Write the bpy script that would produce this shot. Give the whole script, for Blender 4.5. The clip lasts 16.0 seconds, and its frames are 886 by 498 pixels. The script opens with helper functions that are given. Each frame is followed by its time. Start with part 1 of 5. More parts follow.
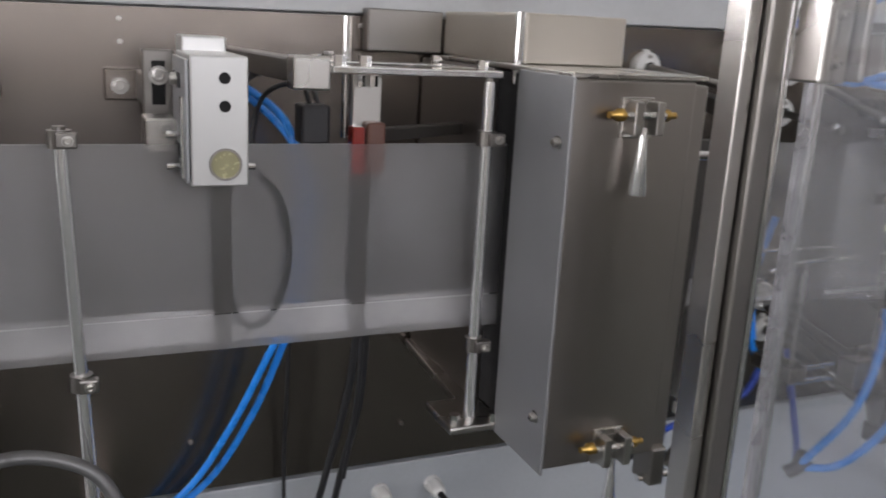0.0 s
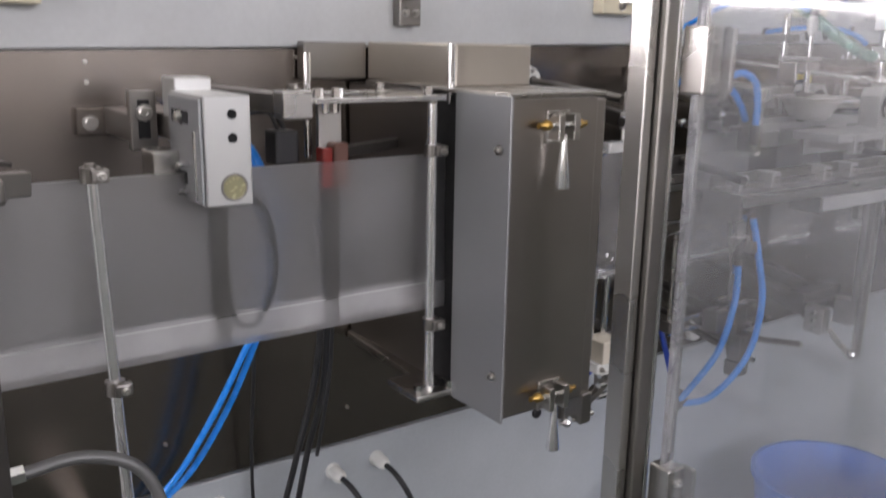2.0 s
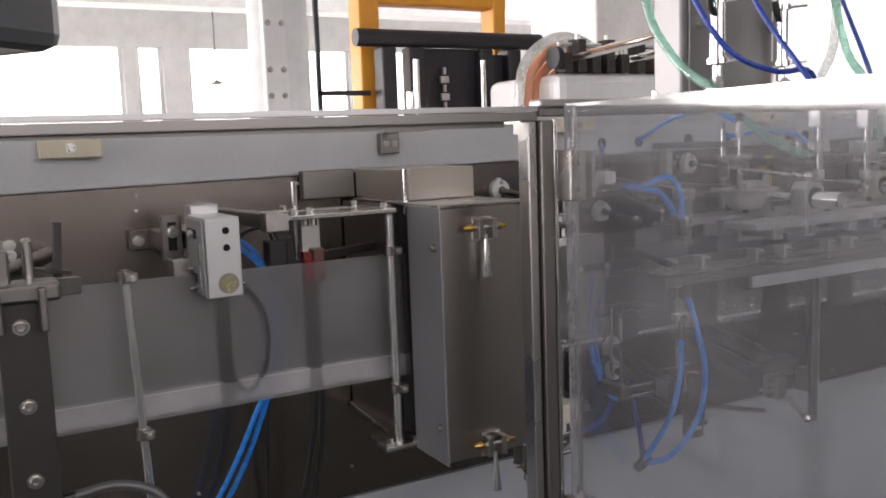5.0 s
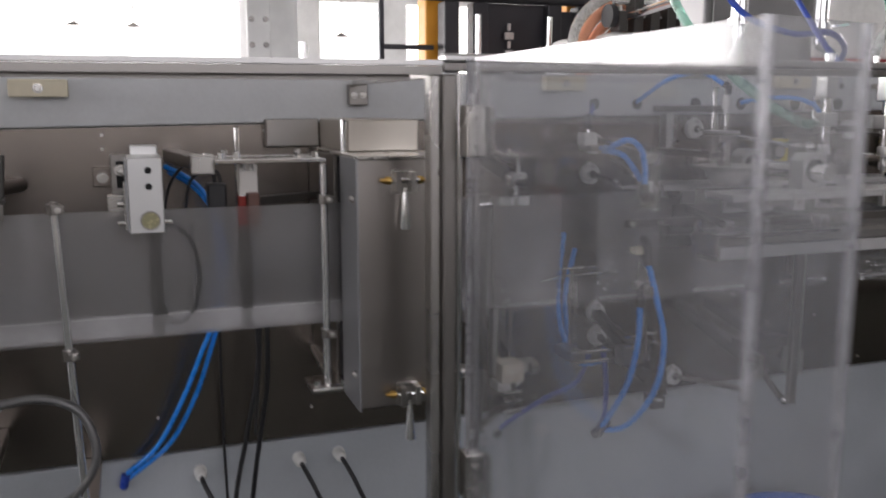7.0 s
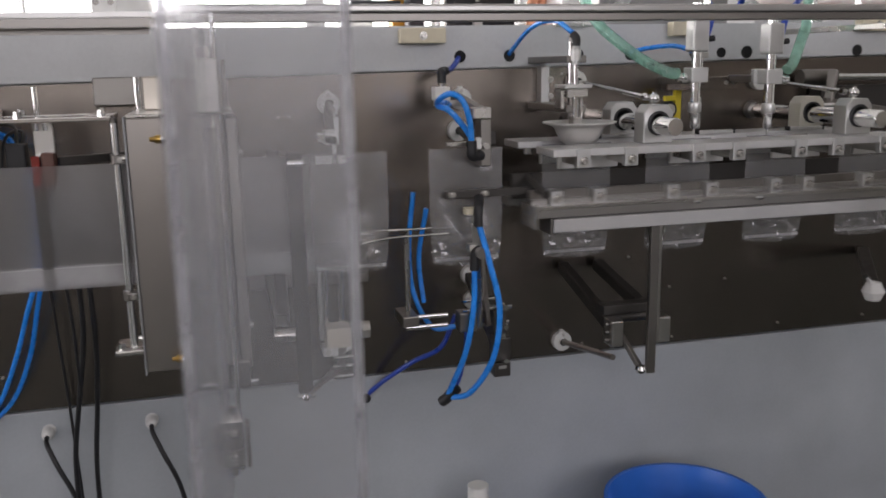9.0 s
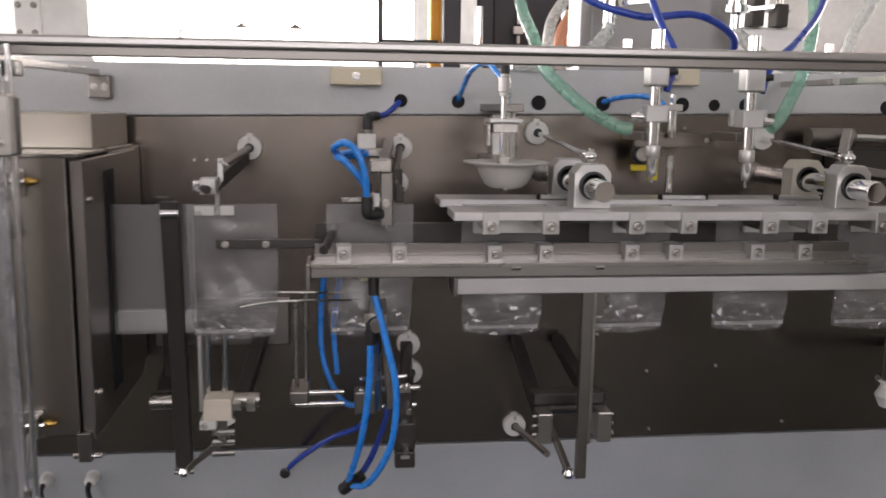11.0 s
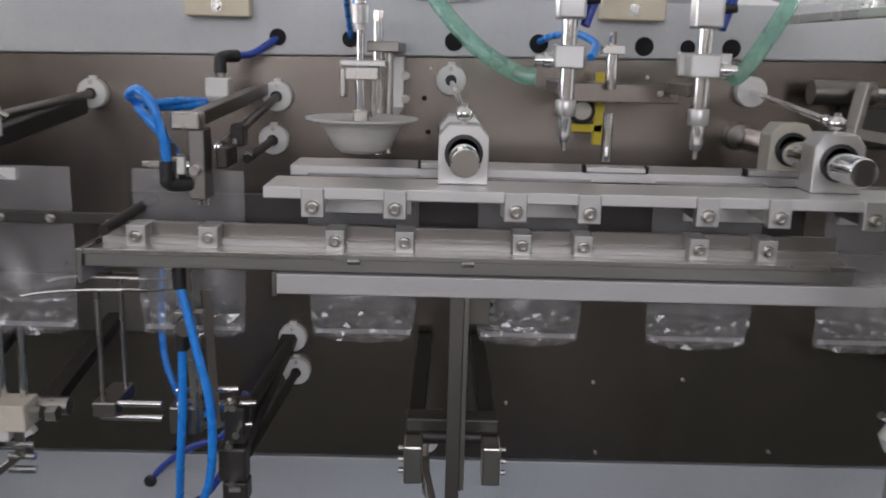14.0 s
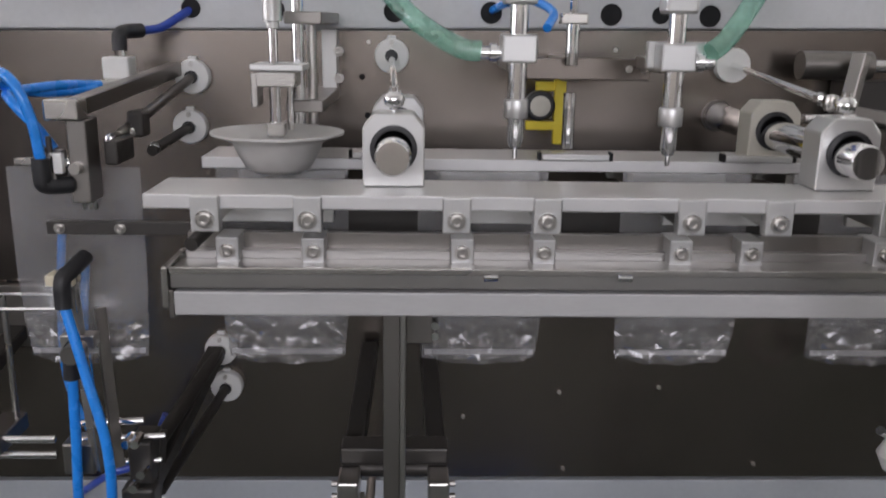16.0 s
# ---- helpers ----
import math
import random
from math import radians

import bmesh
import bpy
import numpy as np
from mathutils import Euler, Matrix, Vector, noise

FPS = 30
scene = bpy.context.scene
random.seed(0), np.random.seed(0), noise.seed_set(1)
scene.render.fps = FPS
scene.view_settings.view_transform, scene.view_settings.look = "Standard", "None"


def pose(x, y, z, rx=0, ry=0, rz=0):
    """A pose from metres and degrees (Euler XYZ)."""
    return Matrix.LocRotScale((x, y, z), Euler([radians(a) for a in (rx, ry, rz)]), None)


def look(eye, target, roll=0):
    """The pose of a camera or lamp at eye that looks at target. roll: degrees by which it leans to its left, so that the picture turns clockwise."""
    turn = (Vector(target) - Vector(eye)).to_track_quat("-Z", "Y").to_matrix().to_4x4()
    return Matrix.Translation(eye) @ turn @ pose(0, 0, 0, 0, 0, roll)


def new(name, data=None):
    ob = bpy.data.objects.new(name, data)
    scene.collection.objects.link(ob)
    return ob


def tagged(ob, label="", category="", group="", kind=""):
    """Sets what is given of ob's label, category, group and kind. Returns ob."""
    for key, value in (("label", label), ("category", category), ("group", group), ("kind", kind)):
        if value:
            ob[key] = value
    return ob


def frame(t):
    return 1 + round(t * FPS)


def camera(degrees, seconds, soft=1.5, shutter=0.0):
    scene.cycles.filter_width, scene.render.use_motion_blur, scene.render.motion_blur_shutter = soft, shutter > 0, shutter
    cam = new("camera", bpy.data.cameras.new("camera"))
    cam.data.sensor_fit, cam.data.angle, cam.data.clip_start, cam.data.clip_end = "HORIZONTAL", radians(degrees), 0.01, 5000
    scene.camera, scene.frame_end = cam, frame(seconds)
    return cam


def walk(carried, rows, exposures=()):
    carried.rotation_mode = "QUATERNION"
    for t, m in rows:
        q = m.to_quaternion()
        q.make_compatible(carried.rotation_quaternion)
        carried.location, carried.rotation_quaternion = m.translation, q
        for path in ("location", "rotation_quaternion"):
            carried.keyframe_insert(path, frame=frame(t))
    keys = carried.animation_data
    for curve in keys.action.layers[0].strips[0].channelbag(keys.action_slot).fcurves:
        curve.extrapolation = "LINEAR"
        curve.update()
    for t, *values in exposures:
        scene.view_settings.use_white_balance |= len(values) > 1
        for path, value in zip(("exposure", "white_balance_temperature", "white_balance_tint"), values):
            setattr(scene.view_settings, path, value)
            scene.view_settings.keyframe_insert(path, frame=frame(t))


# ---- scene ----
cam = camera(54.0, 16.0, soft=1.8, shutter=0.8)
PATH = [
    (0, (0.019, 0.006, 1.489), (0.798, 1.78, 0.994), 3.1),
    (0.5, (-0.05, 0.009, 1.49), (0.899, 1.698, 0.995), 2.8),
    (1, (-0.123, -0.008, 1.493), (0.882, 1.641, 0.974), 2.6),
    (1.5, (-0.158, -0.03, 1.499), (0.942, 1.556, 0.975), 2.0),
    (2, (-0.173, -0.064, 1.513), (0.952, 1.521, 1.04), 1.0),
    (2.5, (-0.178, -0.13, 1.525), (0.909, 1.505, 1.145), 1.1),
    (3, (-0.196, -0.226, 1.531), (0.887, 1.413, 1.158), 0.7),
    (3.5, (-0.223, -0.307, 1.538), (0.813, 1.371, 1.208), 0.2),
    (4, (-0.224, -0.352, 1.543), (0.811, 1.337, 1.266), -0.7),
    (4.2, (-0.216, -0.367, 1.545), (0.805, 1.335, 1.296), -1.1),
    (6.5, (0.022, -0.443, 1.528), (0.798, 1.382, 1.268), -1.6),
    (7, (0.106, -0.529, 1.528), (0.781, 1.325, 1.201), -0.0),
    (7.5, (0.199, -0.603, 1.526), (0.83, 1.263, 1.181), -0.4),
    (8, (0.3, -0.606, 1.515), (0.95, 1.247, 1.137), -1.4),
    (10.3, (0.764, -0.561, 1.517), (1.037, 1.372, 1.084), 0.2),
    (10.5, (0.794, -0.532, 1.521), (1.084, 1.406, 1.121), 0.8),
    (11, (0.865, -0.482, 1.522), (1.101, 1.477, 1.198), 0.8),
    (11.5, (0.941, -0.451, 1.534), (1.126, 1.509, 1.177), -0.9),
    (12, (1.018, -0.442, 1.539), (1.089, 1.524, 1.178), 0.2),
    (12.5, (1.1, -0.439, 1.53), (1.132, 1.529, 1.175), 0.1),
    (13, (1.17, -0.417, 1.531), (1.17, 1.536, 1.101), 2.6),
    (13.5, (1.206, -0.326, 1.504), (1.241, 1.627, 1.073), 1.6),
    (14, (1.182, -0.205, 1.52), (1.199, 1.744, 1.072), 1.5),
    (14.5, (1.203, -0.124, 1.517), (1.248, 1.814, 1.024), 0.9),
    (15, (1.219, -0.087, 1.5), (1.281, 1.849, 1.005), 1.0),
    (15.5, (1.225, -0.068, 1.5), (1.283, 1.867, 1.0), 0.6),
    (16, (1.227, -0.064, 1.52), (1.289, 1.869, 1.013), 0.9),
]
walk(cam, [(t, look(eye, target, roll)) for t, eye, target, roll in PATH],
     exposures=[(0, 0.12, 6500, 10), (1.0, 0.12, 6500, 10), (2.0, 0.27, 6550, 12), (3.0, 0.03, 6700, 14), (4.2, -0.3, 6750, 14), (6.3, -0.6, 6600, 13),
                (8.2, -0.5, 6500, 11), (10.3, -0.18, 6950, 14), (11.5, -0.18, 6900, 14), (12.5, -0.14, 6700, 13), (13.5, -0.16, 6500, 11), (16.0, 0.04, 6450, 12)])

# ---------------------------------------------------------------- light
world = bpy.data.worlds.new("world")
scene.world = world
world.use_nodes = True
wn = world.node_tree
sky = wn.nodes.new("ShaderNodeTexSky")
sky.sky_type = "NISHITA"
sky.sun_disc = False
sky.sun_elevation, sky.sun_rotation = radians(48), radians(20)
wn.links.new(sky.outputs[0], wn.nodes["Background"].inputs[0])
wn.nodes["Background"].inputs[1].default_value = 0.12
sun_data = bpy.data.lights.new("sun", "SUN")
sun_data.energy, sun_data.angle, sun_data.color = 2.0, radians(0.6), (1.0, 0.96, 0.9)
sun = new("sun", sun_data)
sun.matrix_world = look((0, 0, 20), (3, -7, 9))


def window_and_fill_light(x, y, z, wide, high, facing, power):
    """A rectangular lamp: daylight at a window band; the east one is added fill."""
    d = bpy.data.lights.new("window_and_fill_light", "AREA")
    d.shape, d.size, d.size_y, d.energy, d.color = "RECTANGLE", wide, high, power, (1.0, 0.952, 0.99)
    o = new("window_and_fill_light", d)
    o.matrix_world = look((x, y, z), (x + facing[0], y + facing[1], z + facing[2]))
    return o


window_and_fill_light(1.0, 12.95, 2.0, 16.0, 1.8, (0, -1, -0.05), 420)
window_and_fill_light(1.0, -6.75, 3.1, 6.2, 2.3, (0, 1, -0.1), 190)
window_and_fill_light(-8.75, -0.5, 2.35, 9.0, 2.5, (1, 0.1, -0.12), 420)
window_and_fill_light(-8.75, 8.2, 2.35, 7.6, 2.5, (1, 0.3, 0.0), 1500)
# Added fill that brightens the north wall; the east wall has no window.
window_and_fill_light(11.75, 8.0, 2.9, 7.0, 2.2, (-1, 0.35, 0.0), 1200)


# ---------------------------------------------------------------- materials
def mat(name, colour, rough=0.5, metal=0.0, grain=0.0, scale=60.0, bump=0.0, stretch=(1, 1, 1), wear=0.15, coat=0.0, island=0.0):
    """A surface with large soft variation, fine grain and relief."""
    if metal > 0.6:
        grain, wear = grain * 0.06, wear * 0.5
    m = bpy.data.materials.new(name)
    m.use_nodes = True
    nt = m.node_tree
    b = nt.nodes["Principled BSDF"]
    b.inputs["Metallic"].default_value = metal
    b.inputs["Coat Weight"].default_value = coat
    tc = nt.nodes.new("ShaderNodeTexCoord")
    mp = nt.nodes.new("ShaderNodeMapping")
    mp.inputs["Scale"].default_value = stretch
    nt.links.new(tc.outputs["Object"], mp.inputs[0])
    fine = nt.nodes.new("ShaderNodeTexNoise")
    fine.inputs["Scale"].default_value, fine.inputs["Detail"].default_value = scale, 6
    nt.links.new(mp.outputs[0], fine.inputs["Vector"])
    big = nt.nodes.new("ShaderNodeTexNoise")
    big.inputs["Scale"].default_value, big.inputs["Detail"].default_value = 5.0, 3
    nt.links.new(tc.outputs["Object"], big.inputs["Vector"])
    add = nt.nodes.new("ShaderNodeMath")
    add.operation = "MULTIPLY_ADD"
    nt.links.new(fine.outputs[0], add.inputs[0])
    add.inputs[1].default_value = grain
    nt.links.new(big.outputs[0], add.inputs[2])
    ramp = nt.nodes.new("ShaderNodeValToRGB")
    lo = [c * (1 - wear) for c in colour]
    hi = [min(1, c * (1 + wear)) for c in colour]
    ramp.color_ramp.elements[0].position, ramp.color_ramp.elements[1].position = 0.3, 0.75 + grain
    ramp.color_ramp.elements[0].color, ramp.color_ramp.elements[1].color = (*lo, 1), (*hi, 1)
    nt.links.new(add.outputs[0], ramp.inputs[0])
    nt.links.new(ramp.outputs[0], b.inputs["Base Color"])
    mr = nt.nodes.new("ShaderNodeMapRange")
    mr.inputs["From Min"].default_value, mr.inputs["From Max"].default_value = 0.25, 0.75
    mr.inputs["To Min"].default_value, mr.inputs["To Max"].default_value = max(0.02, rough - (0.015 if metal > 0.6 else 0.07)), min(1, rough + (0.025 if metal > 0.6 else 0.09))
    nt.links.new((big if metal > 0.6 else fine).outputs[0], mr.inputs["Value"])
    nt.links.new(mr.outputs[0], b.inputs["Roughness"])
    if bump and metal < 0.6:
        bp = nt.nodes.new("ShaderNodeBump")
        bp.inputs["Strength"].default_value, bp.inputs["Distance"].default_value = bump, 0.0002 if metal > 0.6 else 0.001
        nt.links.new(fine.outputs[0], bp.inputs["Height"])
        nt.links.new(bp.outputs[0], b.inputs["Normal"])
    return m


def clear(name, tint, gloss, haze, haze_colour=(0.8, 0.8, 0.82), rough=0.08, scale=14.0, bump=0.3, frost=0.0):
    """A clear sheet: light passes, with a share of gloss and of milky haze that varies over it."""
    m = bpy.data.materials.new(name)
    m.use_nodes = True
    nt = m.node_tree
    nt.nodes.remove(nt.nodes["Principled BSDF"])
    out = nt.nodes["Material Output"]
    tr = nt.nodes.new("ShaderNodeBsdfTransparent")
    tr.inputs[0].default_value = (*tint, 1)
    through_light = tr
    if frost:
        rf = nt.nodes.new("ShaderNodeBsdfRefraction")
        rf.inputs[0].default_value = (*tint, 1)
        rf.inputs["Roughness"].default_value, rf.inputs["IOR"].default_value = 0.42, 1.25
        through_light = nt.nodes.new("ShaderNodeMixShader")
        through_light.inputs[0].default_value = frost
        nt.links.new(tr.outputs[0], through_light.inputs[1])
        nt.links.new(rf.outputs[0], through_light.inputs[2])
    gl = nt.nodes.new("ShaderNodeBsdfGlossy")
    gl.inputs["Roughness"].default_value = rough
    df = nt.nodes.new("ShaderNodeBsdfDiffuse")
    df.inputs[0].default_value = (*haze_colour, 1)
    tl = nt.nodes.new("ShaderNodeBsdfTranslucent")
    tl.inputs[0].default_value = (*haze_colour, 1)
    both = nt.nodes.new("ShaderNodeMixShader")
    nt.links.new(df.outputs[0], both.inputs[1])
    nt.links.new(tl.outputs[0], both.inputs[2])
    tc = nt.nodes.new("ShaderNodeTexCoord")
    ns = nt.nodes.new("ShaderNodeTexNoise")
    ns.inputs["Scale"].default_value, ns.inputs["Detail"].default_value = scale, 5
    nt.links.new(tc.outputs["Object"], ns.inputs["Vector"])
    mr = nt.nodes.new("ShaderNodeMapRange")
    mr.inputs["From Min"].default_value, mr.inputs["From Max"].default_value = 0.3, 0.7
    mr.inputs["To Min"].default_value, mr.inputs["To Max"].default_value = haze * 0.6, haze * 1.4
    nt.links.new(ns.outputs[0], mr.inputs["Value"])
    m1 = nt.nodes.new("ShaderNodeMixShader")
    nt.links.new(mr.outputs[0], m1.inputs[0])
    nt.links.new(through_light.outputs[0], m1.inputs[1])
    nt.links.new(both.outputs[0], m1.inputs[2])
    m2 = nt.nodes.new("ShaderNodeMixShader")
    lw = nt.nodes.new("ShaderNodeLayerWeight")
    lw.inputs["Blend"].default_value = 0.5
    pw = nt.nodes.new("ShaderNodeMath")
    pw.operation = "POWER"
    nt.links.new(lw.outputs["Facing"], pw.inputs[0])
    pw.inputs[1].default_value = 4.0
    gm = nt.nodes.new("ShaderNodeMath")
    gm.operation = "MULTIPLY_ADD"
    gm.use_clamp = True
    nt.links.new(pw.outputs[0], gm.inputs[0])
    gm.inputs[1].default_value, gm.inputs[2].default_value = 0.55, gloss
    nt.links.new(gm.outputs[0], m2.inputs[0])
    nt.links.new(m1.outputs[0], m2.inputs[1])
    nt.links.new(gl.outputs[0], m2.inputs[2])
    bp = nt.nodes.new("ShaderNodeBump")
    bp.inputs["Strength"].default_value, bp.inputs["Distance"].default_value = bump, 0.004
    nt.links.new(ns.outputs[0], bp.inputs["Height"])
    nt.links.new(bp.outputs[0], gl.inputs["Normal"])
    nt.links.new(m2.outputs[0], out.inputs[0])
    return m


def glow(name, colour, strength):
    m = bpy.data.materials.new(name)
    m.use_nodes = True
    nt = m.node_tree
    nt.nodes.remove(nt.nodes["Principled BSDF"])
    e = nt.nodes.new("ShaderNodeEmission")
    e.inputs[0].default_value, e.inputs[1].default_value = (*colour, 1), strength
    nt.links.new(e.outputs[0], nt.nodes["Material Output"].inputs[0])
    return m


PANEL = mat("brushed_panel", (0.238, 0.21, 0.188), 0.25, 1.0, 0.25, 30, 0.0, (1, 1, 9))
STEEL = mat("satin_steel", (0.52, 0.505, 0.48), 0.27, 1.0, 0.4, 60, 0.03, (1, 1, 10))
BOXSTEEL = mat("box_steel", (0.37, 0.345, 0.322), 0.32, 1.0, 0.3, 50, 0.0, (12, 12, 1))
CHROME = mat("polished_steel", (0.82, 0.82, 0.82), 0.085, 1.0, 0.2, 40)
RAILSTEEL = mat("top_lit_rail_steel", (0.5, 0.49, 0.48), 0.3, 0.88, 0.3, 60, 0.0, (1, 9, 9))
DULL = mat("dull_steel", (0.27, 0.255, 0.24), 0.34, 1.0, 0.5, 60, 0.2)
ALU = mat("satin_aluminium", (0.6, 0.6, 0.59), 0.38, 0.85, 0.5, 120, 0.2)
RAIL = mat("milled_aluminium", (0.66, 0.655, 0.65), 0.4, 0.75, 0.5, 90, 0.2, (1, 8, 8))
GREY = mat("grey_enamel", (0.56, 0.575, 0.585), 0.42, 0.0, 0.3, 160, 0.12)
LOWGREY = mat("blue_grey_enamel", (0.4, 0.43, 0.455), 0.38, 0.0, 0.3, 160, 0.12)
WHITE = mat("white_nylon", (0.74, 0.74, 0.72), 0.5, 0.0, 0.3, 90, 0.1)
IVORYNYLON = mat("ivory_nylon", (0.74, 0.68, 0.58), 0.5, 0.0, 0.3, 90, 0.1)
CREAM = mat("cream_nylon", (0.68, 0.62, 0.47), 0.55, 0.0, 0.3, 90, 0.1)
IVORY = mat("warm_satin_steel", (0.56, 0.52, 0.46), 0.33, 0.95, 0.3, 60, 0.1)
BLACK = mat("black_rubber", (0.018, 0.018, 0.02), 0.45, 0.0, 0.4, 150, 0.2)
DARK = mat("dark_gap", (0.008, 0.008, 0.009), 0.8, 0.0, 0.2, 50)
# Also used to put shadow into the colour of the shuttle's rear jaw.
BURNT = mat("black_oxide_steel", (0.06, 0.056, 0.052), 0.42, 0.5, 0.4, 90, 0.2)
BLUE = mat("blue_tube", (0.02, 0.27, 0.88), 0.28, 0.0, 0.3, 60, 0.0, coat=0.4)
FLANGE = mat("brushed_flange", (0.33, 0.335, 0.345), 0.44, 0.7, 0.3, 50, 0.0, (12, 12, 1))
ROLLER = mat("bright_roller_steel", (0.92, 0.92, 0.92), 0.15, 0.88, 0.2, 60)
CHANNEL = mat("satin_channel_steel", (0.4, 0.39, 0.375), 0.3, 0.9, 0.3, 60, 0.0, (1, 9, 9))
NAVY = mat("dark_blue_tube", (0.02, 0.06, 0.38), 0.3, 0.0, 0.3, 60, 0.0, coat=0.3)
BRASS = mat("brass", (0.62, 0.4, 0.12), 0.28, 1.0, 0.4, 90)
RED = mat("red_lens", (0.22, 0.024, 0.02), 0.16, 0.0, 0.3, 120, 0.2, coat=0.5)
BEIGE = mat("beige_grey_casting", (0.5, 0.48, 0.42), 0.45, 0.25, 0.4, 90, 0.15)
LENSGOLD = mat("gold_lens", (0.42, 0.4, 0.24), 0.22, 0.5, 0.5, 220, 0.1)
BROWN = mat("brown_resin", (0.13, 0.06, 0.045), 0.4, 0.0, 0.3, 90)
YELLOW = mat("yellow_paint", (0.75, 0.6, 0.03), 0.4, 0.0, 0.3, 90, 0.1)
ORANGE = mat("orange_paint", (0.75, 0.33, 0.03), 0.45, 0.0, 0.3, 30, 0.1)
MAST = mat("black_paint", (0.02, 0.019, 0.024), 0.4, 0.0, 0.3, 30, 0.1)
PLASTER = mat("white_plaster", (0.86, 0.86, 0.84), 0.85, 0.0, 0.4, 40, 0.25)
FLOORM = mat("grey_epoxy_floor", (0.046, 0.054, 0.046), 0.9, 0.0, 0.4, 20, 0.15)
BUCKET = mat("blue_bucket_plastic", (0.03, 0.16, 0.62), 0.35, 0.0, 0.3, 60, 0.05)
HOSEGREY = mat("braided_hose", (0.16, 0.16, 0.16), 0.4, 0.5, 0.5, 300, 0.4)
FUNNEL = mat("frosted_funnel", (0.52, 0.51, 0.49), 0.5, 0.15, 0.3, 60, 0.1)
PODGREY = mat("dark_grey_enamel", (0.09, 0.095, 0.1), 0.45, 0.0, 0.3, 90, 0.1)
PEACH = mat("peach_hose", (0.72, 0.33, 0.2), 0.45, 0.0, 0.3, 50)
SHINYWHITE = mat("white_enamel", (0.86, 0.86, 0.85), 0.35, 0.0, 0.2, 60, 0.05)
HOPPER = mat("hopper_steel", (0.3, 0.295, 0.29), 0.4, 0.4, 0.5, 50, 0.15, (10, 10, 1))
REDSTRIPE = mat("red_stripe", (0.4, 0.045, 0.05), 0.5)
FILM = clear("plastic_film", (0.78, 0.78, 0.78), 0.07, 0.36, (0.56, 0.56, 0.57), 0.18, 9, 0.2, 0.75)
FILMFRONT = clear("front_film", (0.93, 0.93, 0.93), 0.06, 0.07, (0.45, 0.45, 0.46), 0.16, 9, 0.2, 0.35)
FOLDFRONT = clear("front_fold", (0.9, 0.9, 0.9), 0.07, 0.2, (0.76, 0.76, 0.77), 0.25, 18, 0.3, 0.3)
FILMFOLD = clear("film_fold", (0.75, 0.75, 0.75), 0.08, 0.7, (0.78, 0.78, 0.79), 0.25, 18, 0.3, 0.5)
POUCH = clear("pouch_film", (0.88, 0.88, 0.88), 0.05, 0.24, (0.66, 0.66, 0.67), 0.22, 12, 0.2)
GUSSET = clear("pouch_gusset", (0.86, 0.86, 0.86), 0.12, 0.18, (0.8, 0.8, 0.81), 0.07, 30, 0.35)
RAILGREY = mat("dull_milled_rail", (0.5, 0.5, 0.5), 0.5, 0.4, 0.5, 90, 0.2, (1, 8, 8))
ACRYLIC = clear("acrylic_sheet", (0.92, 0.925, 0.935), 0.12, 0.14, (0.74, 0.75, 0.79), 0.07, 6, 0.03)
ACREDGE = clear("acrylic_edge", (0.7, 0.7, 0.72), 0.1, 0.32, (0.7, 0.7, 0.72), 0.1, 40, 0.1)
GREENHOSE = clear("clear_green_hose", (0.66, 0.9, 0.82), 0.1, 0.36, (0.5, 0.8, 0.68), 0.15, 30, 0.2)
CLEARHOSE = clear("clear_hose", (0.85, 0.87, 0.86), 0.15, 0.4, (0.75, 0.77, 0.76), 0.2, 120, 0.4)
DAY = glow("daylight_backdrop", (1.0, 0.98, 0.96), 9.0)


# ---------------------------------------------------------------- mesh helpers
ORG = {}


def thing(name, at, label, category, group="", kind=""):
    e = new(name)
    e.empty_display_size = 0.05
    e.location = at
    ORG[e.name] = Vector(at)
    return tagged(e, label, category, group, kind)


def part(name, bm, material, parent, label="", smooth=False):
    """Links a bmesh, built in world metres, as one mesh under a thing or part."""
    o = ORG[parent.name] if parent else Vector((0, 0, 0))
    bmesh.ops.translate(bm, verts=bm.verts, vec=-o)
    me = bpy.data.meshes.new(name)
    bm.to_mesh(me)
    bm.free()
    for p in me.polygons:
        p.use_smooth = smooth
    if smooth:
        me.set_sharp_from_angle(angle=radians(40))
    me.materials.append(material)
    ob = new(name, me)
    if parent:
        ob.parent = parent
    ORG[ob.name] = o
    if label:
        ob["label"] = label
    return ob


def solo(name, bm, material, label, category, smooth=False, kind="", at=(0, 0, 0)):
    ob = part(name, bm, material, None, "", smooth)
    return tagged(ob, label, category, "", kind)


def box(x0, x1, y0, y1, z0, z1, bevel=0.0, bm=None, turn=None):
    bm = bm or bmesh.new()
    r = bmesh.ops.create_cube(bm, size=1.0)
    vs = r["verts"]
    m = Matrix.LocRotScale(((x0 + x1) / 2, (y0 + y1) / 2, (z0 + z1) / 2), None, (x1 - x0, y1 - y0, z1 - z0))
    if turn:
        c = Vector(((x0 + x1) / 2, (y0 + y1) / 2, (z0 + z1) / 2))
        m = Matrix.Translation(c) @ Euler([radians(a) for a in turn]).to_matrix().to_4x4() @ Matrix.Translation(-c) @ m
    bmesh.ops.transform(bm, matrix=m, verts=vs)
    if bevel:
        es = list({e for v in vs for e in v.link_edges})
        bmesh.ops.bevel(bm, geom=es, offset=bevel, segments=2, affect="EDGES", profile=0.5)
    return bm


